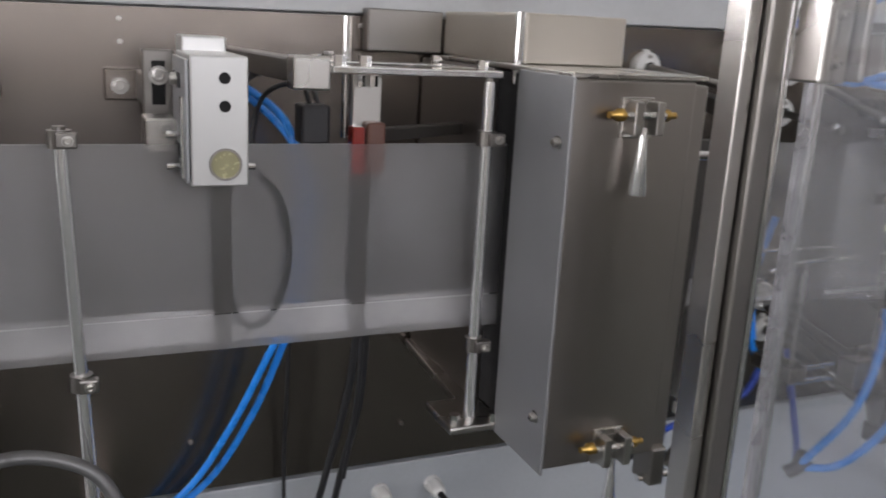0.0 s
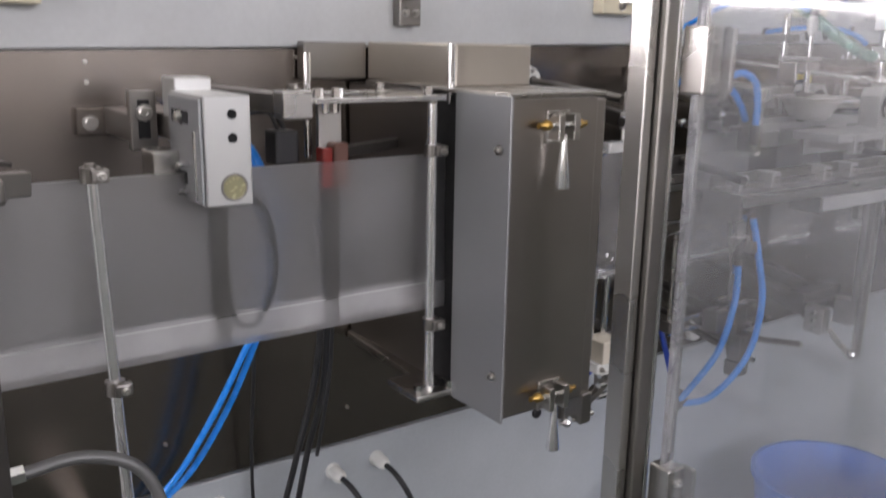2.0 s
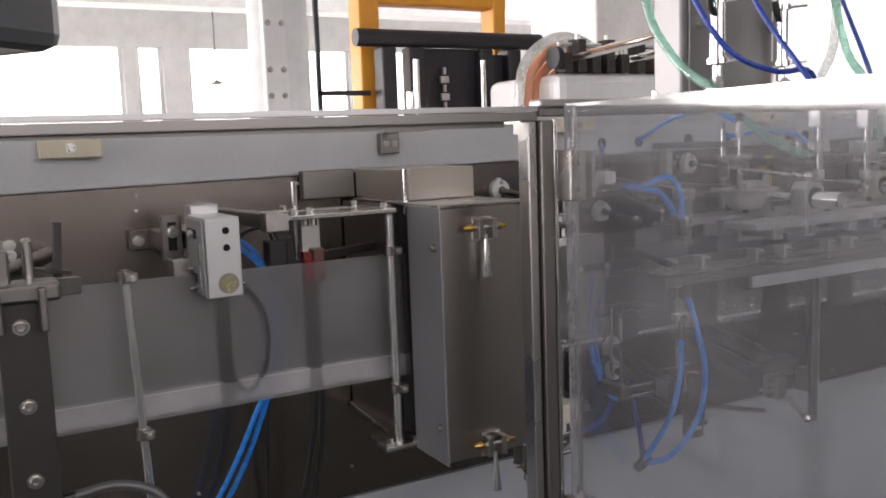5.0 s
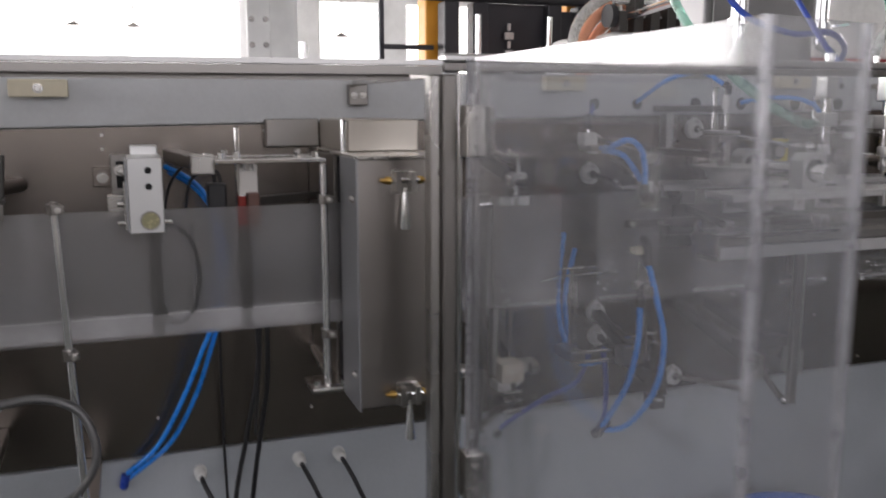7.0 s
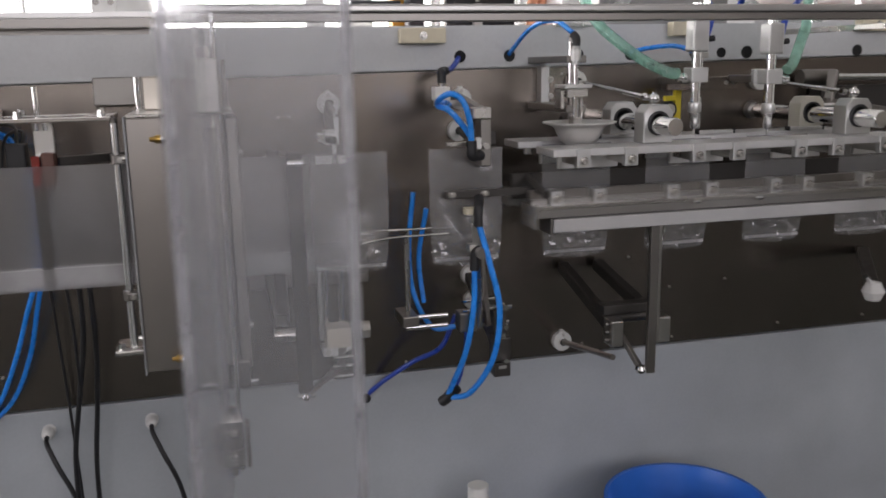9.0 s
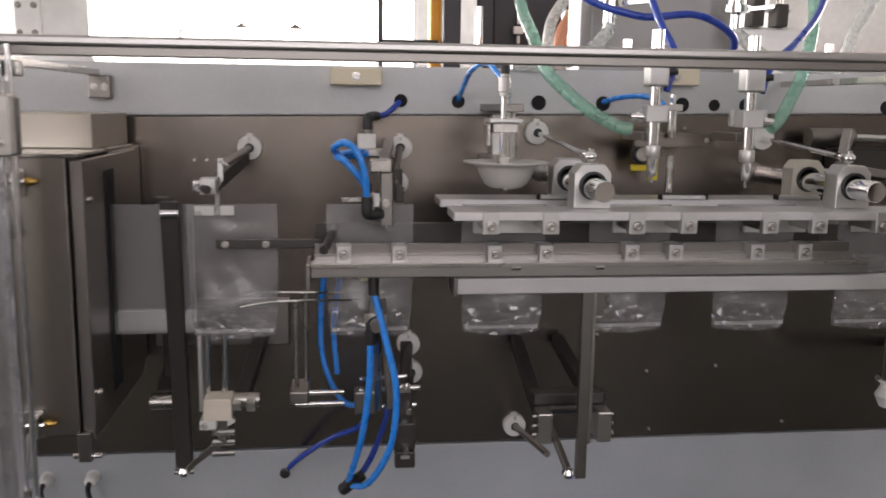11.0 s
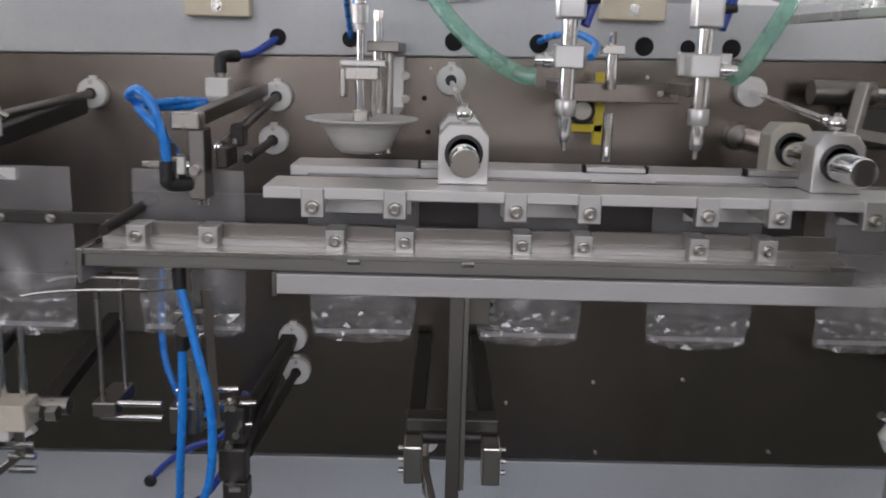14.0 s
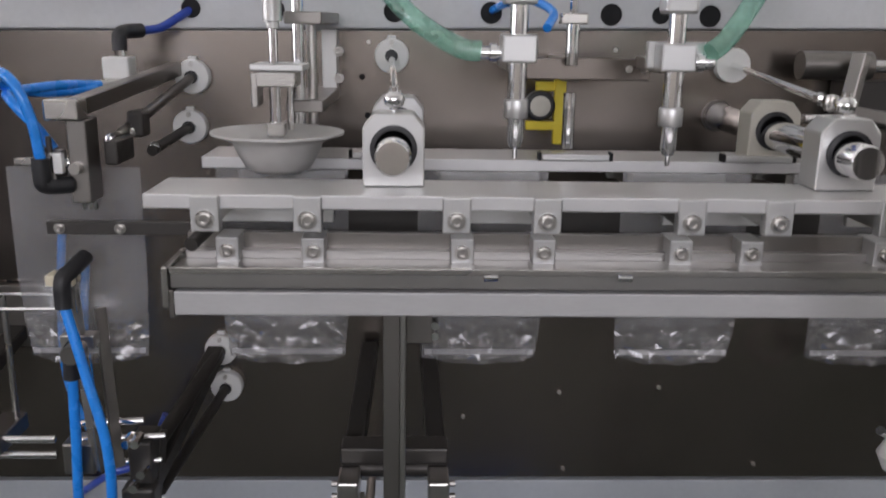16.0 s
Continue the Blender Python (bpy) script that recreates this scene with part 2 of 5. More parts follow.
def rod(a, b, r, seg=16, r2=None, bm=None, caps=True):
    """A round bar from a to b."""
    bm = bm or bmesh.new()
    a, b = Vector(a), Vector(b)
    d = b - a
    q = d.to_track_quat("Z", "Y").to_matrix().to_4x4()
    bmesh.ops.create_cone(bm, cap_ends=caps, segments=seg, radius1=r, radius2=r if r2 is None else r2, depth=d.length,
                          matrix=Matrix.Translation((a + b) / 2) @ q)
    return bm


def bar(a, b, w, h, bm=None):
    """A flat bar from a to b, w wide sideways, h deep the other way."""
    bm = bm or bmesh.new()
    a, b = Vector(a), Vector(b)
    d = b - a
    q = d.to_track_quat("Z", "Y").to_matrix().to_4x4()
    r = bmesh.ops.create_cube(bm, size=1.0, matrix=Matrix.Translation((a + b) / 2) @ q @ Matrix.Diagonal((w, h, d.length, 1)))
    es = list({e for v in r["verts"] for e in v.link_edges})
    bmesh.ops.bevel(bm, geom=es, offset=min(w, h) * 0.08, segments=1, affect="EDGES")
    return bm


def lathe(profile, at, axis="Z", seg=28):
    """A turned shape: (radius, height) rows about an axis through at."""
    bm = bmesh.new()
    rings = []
    turn = {"Z": Matrix.Identity(4), "Y": pose(0, 0, 0, 90, 0, 0), "-Y": pose(0, 0, 0, 90, 0, 0), "X": pose(0, 0, 0, 0, 90, 0)}[axis]
    for r, h in profile:
        ring = []
        for i in range(seg):
            a = 2 * math.pi * i / seg
            ring.append(bm.verts.new(Vector(at) + turn @ Vector((r * math.cos(a), r * math.sin(a), h))))
        rings.append(ring)
    for p, q in zip(rings, rings[1:]):
        for i in range(seg):
            bm.faces.new((p[i], p[(i + 1) % seg], q[(i + 1) % seg], q[i]))
    for ring, flip in ((rings[0], True), (rings[-1], False)):
        if profile[0 if flip else -1][0] > 1e-4:
            bm.faces.new(ring[::-1] if flip else ring)
    bmesh.ops.recalc_face_normals(bm, faces=bm.faces)
    return bm


def hose(points, r, seg=10, steps=7):
    """A bent tube through the points (smooth spline)."""
    pts = [Vector(p) for p in points]
    full = [2 * pts[0] - pts[1], *pts, 2 * pts[-1] - pts[-2]]
    line = []
    for i in range(1, len(full) - 2):
        p0, p1, p2, p3 = full[i - 1:i + 3]
        for k in range(steps):
            t = k / steps
            line.append(0.5 * (2 * p1 + (p2 - p0) * t + (2 * p0 - 5 * p1 + 4 * p2 - p3) * t * t + (3 * p1 - p0 - 3 * p2 + p3) * t ** 3))
    line.append(pts[-1])
    bm = bmesh.new()
    rings = []
    side = None
    for i, p in enumerate(line):
        d = (line[min(i + 1, len(line) - 1)] - line[max(i - 1, 0)]).normalized()
        if side is None:
            side = d.orthogonal().normalized()
        side = (side - d * side.dot(d)).normalized()
        up = d.cross(side)
        rings.append([bm.verts.new(p + r * (math.cos(2 * math.pi * k / seg) * side + math.sin(2 * math.pi * k / seg) * up)) for k in range(seg)])
    for a, b in zip(rings, rings[1:]):
        for k in range(seg):
            bm.faces.new((a[k], a[(k + 1) % seg], b[(k + 1) % seg], b[k]))
    bm.faces.new(rings[0][::-1])
    bm.faces.new(rings[-1])
    return bm


def ramp_box(x0, x1, y0, y1, za0, za1, zb0, zb1):
    """A bar whose lower and upper edges run from za0, za1 at x0 to zb0, zb1 at x1."""
    bm = bmesh.new()
    vs = [bm.verts.new(p) for p in ((x0, y0, za0), (x1, y0, zb0), (x1, y1, zb0), (x0, y1, za0), (x0, y0, za1), (x1, y0, zb1), (x1, y1, zb1), (x0, y1, za1))]
    for f in ((3, 2, 1, 0), (4, 5, 6, 7), (0, 1, 5, 4), (1, 2, 6, 5), (2, 3, 7, 6), (3, 0, 4, 7)):
        bm.faces.new([vs[i] for i in f])
    bmesh.ops.bevel(bm, geom=list(bm.edges), offset=0.0012, segments=2, affect="EDGES")
    return bm


_shared = {}


def shared(key, build, material):
    """Mesh data made once, about its own origin, for alike pieces."""
    if key not in _shared:
        bm = build()
        me = bpy.data.meshes.new(key)
        bm.to_mesh(me)
        bm.free()
        me.materials.append(material)
        _shared[key] = me
    return _shared[key]


def piece(name, me, at, parent, turn=(0, 0, 0), label=""):
    ob = new(name, me)
    ob.parent = parent
    o = ORG[parent.name]
    ob.matrix_basis = pose(at[0] - o.x, at[1] - o.y, at[2] - o.z, *turn)
    ORG[ob.name] = o
    if label:
        ob["label"] = label
    return ob


def screw_mesh(r):
    """A socket-head screw looking to -y."""
    bm = lathe([(r * 1.5, 0.0), (r * 1.5, 0.0012), (r, 0.0012), (r, 0.0045), (r * 0.85, 0.0055), (r * 0.5, 0.0055), (r * 0.45, 0.003), (0.0, 0.003)], (0, 0, 0), "Y", 12)
    return bm


def screw(at, parent, r=0.0045, material=None, turn=(0, 0, 0)):
    me = shared("screw_%d" % round(r * 10000) + (material or STEEL).name, lambda: screw_mesh(r), material or STEEL)
    return piece("screw", me, at, parent, turn)


BASE = mat("dark_base_paint", (0.05, 0.052, 0.055), 0.5, 0.0, 0.3, 60, 0.15)
WALLGREY = mat("grey_brown_wall_paint", (0.3, 0.275, 0.25), 0.85, 0.0, 0.4, 40, 0.2)
HALLWALL = mat("pale_grey_wall_paint", (0.5, 0.5, 0.49), 0.85, 0.0, 0.4, 40, 0.2)
# ---------------------------------------------------------------- the hall
solo("floor", box(-9, 12, -7, 13.2, -0.1, 0.0), FLOORM, "dark green-grey epoxy floor of the factory hall", "floor", kind="structure")
solo("ceiling", box(-9, 12, -7, 13.2, 4.6, 4.75), PLASTER, "white plaster ceiling of the hall", "ceiling", kind="structure")


def wall_with_windows(name, along, at, lo, hi, thick, spans, sill, head, label, paint=None):
    """A wall with real openings; along 'x' or 'y'."""
    w = thing(name, (0, 0, 0), label, "wall", kind="structure")

    def seg(n, a, b, z0, z1):
        bm = box(a, b, at, at + thick, z0, z1) if along == "x" else box(at, at + thick, a, b, z0, z1)
        part(n, bm, paint or PLASTER, w)
    seg("wall_base", lo, hi, 0, sill)
    seg("wall_head", lo, hi, head, 4.6)
    edge = lo
    for a, b in spans:
        seg("wall_pier", edge, a, sill, head)
        edge = b
        for k in (a + 0.03, b - 0.03):
            bm = box(k - 0.03, k + 0.03, at + 0.06, at + 0.11, sill, head) if along == "x" else box(at + 0.06, at + 0.11, k - 0.03, k + 0.03, sill, head)
            part("window_frame", bm, ALU, w, "aluminium window bar")
    seg("wall_pier", edge, hi, sill, head)
    return w


BACKSPANS = [(-8.4, -4.0), (-3.1, 2.06), (2.24, 2.62), (2.98, 4.02), (4.38, 5.6), (5.95, 7.2)]
wall_with_windows("wall_north", "x", 13.0, -9, 12, 0.2, BACKSPANS, 0.9, 3.1, "pale grey hall wall with a long band of bright windows", HALLWALL)
wall_with_windows("wall_south", "x", -7.0, -9, 12, 0.2, [(-2.1, 0.6), (1.1, 4.1)], 1.9, 4.2, "grey-brown hall wall with high windows", WALLGREY)
wall_with_windows("wall_west", "y", -9.2, -7, 13.2, 0.2, [(-5, -1), (-0.5, 4), (4.4, 12)], 1.1, 3.6, "white end wall of the hall with windows")
solo("wall_east", box(12, 12.2, -7, 13.2, 0, 4.6), PLASTER, "plain white end wall of the hall", "wall", kind="structure")
solo("backdrop", box(-16, 19, 14.6, 14.62, -1, 6), DAY, "bright overcast daylight outside the windows", "sky", kind="structure")

for cx in (-6.0, 8.0):
    solo("beam", box(cx - 0.15, cx + 0.15, -6.8, 13.0, 4.2, 4.6), PLASTER, "white painted ceiling beam", "beam", kind="structure")
solo("beam", box(-9, 12, 9.8, 10.2, 3.2, 3.6), PLASTER, "white painted beam across the hall", "beam", kind="structure")


def pendant(x, y, z):
    p = thing("pendant_lamp", (x, y, z), "unlit dark metal pendant lamp hanging on a thin rod", "lamp", "hall pendant lamps")
    part("rod", rod((x, y, z), (x, y, 4.6), 0.008, 8), BURNT, p)
    part("shade", lathe([(0.02, 0.06), (0.03, 0.05), (0.13, 0.0), (0.12, -0.004), (0.03, 0.03)], (x, y, z)), DULL, p, "saucer-shaped shade", True)


for px, py, pz in ((0.28, 9.0, 2.62), (0.3, 11.5, 2.5), (3.0, 11.5, 2.45), (-1.3, 9.0, 2.6), (-0.4, 11.5, 2.5)):
    pendant(px, py, pz)

# round white column housing on the cabinet top
stand = thing("pipe_stand", (0.372, 1.16, 1.58), "round white column housing with bolted plate on the cabinet top", "column housing")
part("pipe", rod((0.372, 1.16, 1.58), (0.372, 1.16, 2.5), 0.054, 32), PLASTER, stand, smooth=True)
part("collar", lathe([(0.054, 0.0), (0.062, 0.0), (0.063, 0.008), (0.06, 0.018), (0.054, 0.02)], (0.372, 1.16, 1.581)), PLASTER, stand, smooth=True)
part("bolt_plate", box(0.324, 0.366, 1.095, 1.115, 1.60, 2.1, 0.003), PLASTER, stand)
for dz in (1.635, 1.68, 1.76, 1.85):
    screw((0.332, 1.095, dz), stand, 0.0035, DULL)
    screw((0.357, 1.095, dz), stand, 0.0035, DULL)

# stacker truck parked behind
lift = thing("stacker_truck", (1.5, 2.6, 0), "hand stacker truck with black mast frame and yellow uprights", "stacker")
for mx in (1.245, 1.36, 1.66, 1.79):
    part("mast_rail", box(mx - 0.03, mx + 0.03, 2.5, 2.58, 0.0, 1.9, 0.008), MAST, lift)
part("top_tube", rod((1.12, 2.52, 1.93), (1.92, 2.52, 1.93), 0.032, 20), MAST, lift, smooth=True)
part("low_tube", rod((1.12, 2.52, 0.5), (1.92, 2.52, 0.5), 0.03, 20), MAST, lift, smooth=True)
part("apron_plate", box(1.36, 1.66, 2.54, 2.57, 0.2, 1.9, 0.004), MAST, lift)
part("guard_sheet", box(1.69, 1.76, 2.54, 2.57, 0.2, 1.88, 0.004), MAST, lift)
for mx in (1.335, 1.62):
    part("lift_cylinder", rod((mx, 2.47, 0.1), (mx, 2.47, 1.85), 0.012, 16), CHROME, lift, smooth=True)
for k in range(26):
    part("chain_link", box(1.455 + 0.012 * (k % 2), 1.49 - 0.012 * (k % 2), 2.50, 2.515, 1.0 + k * 0.032, 1.026 + k * 0.032, 0.003), ALU, lift)
for mx, w in ((1.225, 0.042), (1.8, 0.03)):
    part("yellow_upright", box(mx - w, mx + w, 2.62, 2.72, 0.0, 2.9, 0.008), ORANGE, lift, "yellow upright")
for z in (1.55, 1.73):
    part("ladder_rung", box(1.0, 1.21, 2.60, 2.615, z, z + 0.018, 0.002), MAST, lift)
part("ladder_side", box(1.0, 1.018, 2.60, 2.615, 0.2, 2.3, 0.002), MAST, lift)
part("yellow_head", box(1.19, 1.84, 2.63, 2.71, 2.07, 2.25, 0.008), ORANGE, lift, "yellow cross head")
part("base", box(1.1, 1.93, 2.4, 3.3, 0.05, 0.4, 0.03), ORANGE, lift)
for mx in (1.2, 1.83):
    part("wheel", rod((mx - 0.04, 2.6, 0.08), (mx + 0.04, 2.6, 0.08), 0.08, 20), BLACK, lift, "black rubber wheel", True)

# ---------------------------------------------------------------- cabinet of the packing machine
XL, XR, YP = -1.7, 4.2, 0.98
cab = thing("machine_cabinet", (1.2, 1.3, 0), "long packing machine cabinet with brushed steel back panel and grey enamel", "machine")
part("body", box(XL, XR, YP + 0.02, 1.55, 0.06, 1.58, 0.004), GREY, cab)
part("back_panel", ramp_box(XL, XR, YP, YP + 0.018, 0.932, 1.467, 0.932, 1.551), PANEL, cab, "brown-grey brushed stainless back panel")
part("header_strip", ramp_box(XL, XR, YP - 0.002, YP + 0.017, 1.4695, 1.581, 1.554, 1.591), GREY, cab, "light grey enamelled header strip")
part("lower_panel", box(XL, XR, YP - 0.004, YP + 0.016, 0.05, 0.929, 0.0015), LOWGREY, cab, "blue-grey enamelled lower panel")
part("base_step", box(XL, XR, 0.55, YP - 0.01, 0.0, 0.40, 0.004), BASE, cab, "dark painted base step")
for hx, hr in ((0.967, 0.011), (1.063, 0.011), (1.2, 0.0125), (1.312, 0.0125), (1.452, 0.0125), (1.51, 0.010), (1.568, 0.0125), (1.83, 0.012), (2.0, 0.012)):
    part("cable_hole", lathe([(hr, 0.0), (hr, 0.0012), (hr * 0.9, 0.0012), (hr * 0.86, 0.0004), (0, 0.0004)], (hx, YP - 0.002, 1.53), "Y", 24), DARK, cab, "round dark cable hole")
for sx, sz in ((0.134, 0.997), (0.4, 0.985), (0.072, 1.48), (0.072, 1.457), (0.33, 1.485), (0.35, 1.485), (1.425, 0.945), (1.681, 0.952), (1.29, 1.02),
               (1.415, 1.055), (1.545, 1.062), (1.32, 1.125), (1.2, 1.43), (1.17, 1.495), (1.46, 1.49), (0.63, 1.43), (0.65, 1.43), (1.22, 0.95), (0.85, 0.95), (1.9, 0.95), (-0.3, 0.99), (-0.2, 1.43)):
    screw((sx, YP, sz), cab, 0.0018, STEEL)
for sx, sz in ((1.162, 1.455), (1.168, 1.41), (0.665, 1.215), (0.70, 1.17), (0.725, 1.2)):
    part("plug_hole", lathe([(0.0035, 0.0), (0.0035, 0.0008), (0, 0.0008)], (sx, YP, sz), "Y", 10), DARK, cab)
for nx in (-0.014, 0.893, 1.43, 1.86, -0.75):
    bz = 1.553 + 0.0155 * (nx + 0.014)
    nb = thing("stop_block", (nx, YP, bz), "cream nylon stop block screwed to the header strip", "block", "header stop blocks")
    part("block", box(nx - 0.042, nx + 0.042, YP - 0.026, YP - 0.003, bz - 0.013, bz + 0.014, 0.002), CREAM, nb)
    screw((nx, YP - 0.026, bz), nb, 0.005)


# guard frame: tubes, posts and side arms
gf = thing("guard_frame", (0.49, 0.49, 0), "stainless square-tube guard frame along the front of the machine", "frame")
# Light from above is put into the colour: pale upper strip, darker band below.
part("top_rail", ramp_box(XL, 0.486, 0.5126, 0.5376, 1.5675, 1.574, 1.577, 1.5835), RAILSTEEL, gf)
part("rail_web", ramp_box(XL, 0.486, 0.5146, 0.5376, 1.556, 1.5665, 1.5655, 1.576), DULL, gf)
part("top_rail", box(0.488, XR, 0.5126, 0.5376, 1.581, 1.592, 0.003), RAILSTEEL, gf)
part("rail_web", box(0.488, XR, 0.5146, 0.5376, 1.5705, 1.5805, 0.001), DULL, gf)
part("rail_lip", box(XL, 0.45, 0.5381, 0.5416, 1.558, 1.568), DULL, gf)
for px in (0.5014, 1.6384, -1.3, 2.7):
    bx = px - 0.0144
    part("post", box(px - 0.019, px - 0.001, 0.5036, 0.5356, 0.0, 1.5655, 0.002), DULL, gf)
    part("post_lip", box(px - 0.033, px - 0.021, 0.5116, 0.5356, 0.40, 1.5645, 0.0015), STEEL, gf)
    part("post_edge", rod((px + 0.004, 0.5076, 0.9), (px + 0.004, 0.5076, 1.566), 0.0035, 12), CHROME, gf, smooth=True)
    part("side_arm", box(bx - 0.006, bx + 0.006, 0.5456, YP - 0.02, 1.562, 1.572, 0.001), STEEL, gf)
    if px == 1.6384:
        part("front_bracket", box(px - 0.02, px + 0.012, 0.5436, 0.5656, 1.548, 1.566, 0.002), STEEL, gf)
        continue
    part("corner_bracket", box(bx - 0.012, bx + 0.022, YP - 0.022, YP - 0.003, 1.527, 1.563, 0.002), DULL, gf)
    screw((bx - 0.003, YP - 0.022, 1.545), gf, 0.004)
    screw((bx + 0.013, YP - 0.022, 1.545), gf, 0.004)
    part("front_bracket", box(px - 0.02, px + 0.012, 0.5436, 0.5656, 1.548, 1.566, 0.002), STEEL, gf)
for sx in (0.313, 0.691, -0.4, 1.2, 1.45):
    part("top_stud", rod((sx, 0.5256, 1.574), (sx, 0.5256, 1.602), 0.0045, 12), CHROME, gf, smooth=True)


def acrylic_door(hx, far, label):
    """An open clear door, hinged at (hx, 0.49), reaching towards the aisle, with a bent return."""
    d = thing("guard_door", (hx, 0.4956, 1.0), label, "door", "clear guard doors")
    a, b, c = Vector((hx - 0.004, 0.4876, 0)), Vector((far, -0.07, 0)), Vector((far + 0.112, -0.042, 0))

    def sheet(name, p, q, z0, z1, t, m):
        n = Vector((-(q - p).y, (q - p).x, 0)).normalized() * t / 2
        bm = bmesh.new()
        vs = [bm.verts.new((v.x, v.y, z)) for z in (z0, z1) for v in (p - n, q - n, q + n, p + n)]
        for f in ((0, 1, 2, 3), (7, 6, 5, 4), (0, 4, 5, 1), (1, 5, 6, 2), (2, 6, 7, 3), (3, 7, 4, 0)):
            bm.faces.new([vs[i] for i in f])
        bmesh.ops.recalc_face_normals(bm, faces=bm.faces)
        o = part(name, bm, m, d)
        o.visible_shadow = False
        return o
    sheet("panel", a, b, 1.0, 1.584, 0.006, ACRYLIC)
    sheet("return_panel", b, c, 1.0, 1.584, 0.006, ACRYLIC)
    for p, q in ((b, c), (c, b), (a, b)):
        u = (q - p).normalized() * 0.004
        sheet("edge", p - u * 0.3, p + u, 1.0, 1.5845, 0.0066, ACREDGE)
    for z in (1.492, 1.04):
        part("hinge_block", box(hx - 0.012, hx + 0.013, 0.4716, 0.4996, z - 0.028, z + 0.036, 0.002), STEEL, d)
        part("hinge_leaf", box(hx + 0.015, hx + 0.021, 0.462, 0.4806, z - 0.026, z + 0.034, 0.002), DULL, d)
        part("hinge_pin", rod((hx, 0.4876, z - 0.045), (hx, 0.4876, z + 0.05), 0.005, 12), CHROME, d, smooth=True)
        screw((hx + 0.001, 0.4716, z - 0.014), d, 0.0035)
        screw((hx + 0.001, 0.4716, z + 0.02), d, 0.0035)
    part("edge_rod", rod((hx + 0.009, 0.4896, 1.0), (hx + 0.009, 0.4896, 1.58), 0.0034, 12), CHROME, d, smooth=True)
    return d


acrylic_door(0.5144, 0.49, "clear acrylic guard door standing open on steel hinges")
acrylic_door(1.6514, 1.7, "clear acrylic guard door of the next bay standing open")

# bucket on the plinth
bk = thing("bucket", (1.33, 0.74, 0.40), "blue plastic bucket standing in front of the cabinet", "bucket")
part("tub", lathe([(0.0, 0.0), (0.105, 0.0), (0.112, 0.01), (0.145, 0.285), (0.152, 0.29), (0.152, 0.302), (0.144, 0.302), (0.138, 0.28), (0.105, 0.014), (0.0, 0.014)], (1.33, 0.74, 0.405), "Z", 48), BUCKET, bk, smooth=True)
part("handle", hose([(1.215, 0.66, 0.675), (1.2, 0.63, 0.62), (1.26, 0.575, 0.555), (1.4, 0.575, 0.555), (1.455, 0.63, 0.62), (1.445, 0.66, 0.675)], 0.004), CHROME, bk, smooth=True)
part("grip", rod((1.29, 0.572, 0.555), (1.37, 0.572, 0.555), 0.011, 14), WHITE, bk, "white handle grip", True)
jug = thing("plastic_bottle", (0.955, 0.85, 0.40), "white plastic bottle standing beside the blue bucket", "bottle")
part("body", lathe([(0.0, 0), (0.048, 0), (0.052, 0.01), (0.052, 0.25), (0.036, 0.285), (0.018, 0.29), (0.018, 0.31), (0, 0.31)], (0.955, 0.85, 0.402)), WHITE, jug, smooth=True)
part("cap", lathe([(0.02, 0.31), (0.02, 0.335), (0.0, 0.335)], (0.955, 0.85, 0.402)), WHITE, jug, smooth=True)

# ---------------------------------------------------------------- bay one: film web and sealing box
web = thing("film_web", (-0.4, 0.757, 1.2), "clear plastic film web running folded along the machine", "film")


def wavy(x0, x1, z0, z1, y, nx, nz, amp, seed=0.0):
    """A thin sheet with slight waves and its own thickness."""
    bm = bmesh.new()
    rows = {}
    for s, dy in ((0, -0.0003), (1, 0.0003)):
        for i in range(nx + 1):
            for k in range(nz + 1):
                x, z = x0 + (x1 - x0) * i / nx, z0 + (z1 - z0) * k / nz
                w = noise.noise(Vector((x * 9 + seed, z * 14, seed))) * amp
                rows[s, i, k] = bm.verts.new((x, y + w + dy, z))
    for s in (0, 1):
        for i in range(nx):
            for k in range(nz):
                q = (rows[s, i, k], rows[s, i + 1, k], rows[s, i + 1, k + 1], rows[s, i, k + 1])
                bm.faces.new(q if s == 0 else q[::-1])
    return bm


for o in (part("front_film", wavy(-1.55, 0.66, 1.231, 1.382, 0.757, 90, 8, 0.0012), FILMFRONT, web, smooth=True),
          part("rear_film", wavy(-1.55, 0.66, 1.231, 1.380, 0.776, 90, 8, 0.0015, 5.0), FILM, web, smooth=True),
          part("folded_band", wavy(-1.55, 0.66, 1.198, 1.2305, 0.755, 90, 3, 0.0012, 3.0), FOLDFRONT, web, "milky folded lower band", True),
          part("rear_band", wavy(-1.55, 0.66, 1.198, 1.2305, 0.774, 90, 3, 0.0015, 7.0), FILMFOLD, web, "milky folded lower band", True)):
    o.visible_shadow = False


def guide_roller(x, y, z0, z1, lean, collars, label):
    g = thing("guide_roller", (x, y, z0), label, "roller", "film guide rollers")
    part("rod", rod((x + lean, y, z0), (x, y, z1), 0.0056, 20), ROLLER, g, smooth=True)
    part("end_cap", rod((x, y, z1), (x, y, z1 + 0.008), 0.005, 16), DULL, g, smooth=True)
    for cz in collars:
        cx = x + lean * (z1 - cz) / (z1 - z0)
        part("collar", rod((cx, y, cz - 0.007), (cx, y, cz + 0.007), 0.0092, 18), DULL, g, smooth=True)
        part("clamp_lug", box(cx - 0.003, cx + 0.013, y - 0.014, y - 0.004, cz - 0.006, cz + 0.006, 0.0015), DULL, g)
        screw((cx + 0.006, y - 0.014, cz), g, 0.003)
    return g


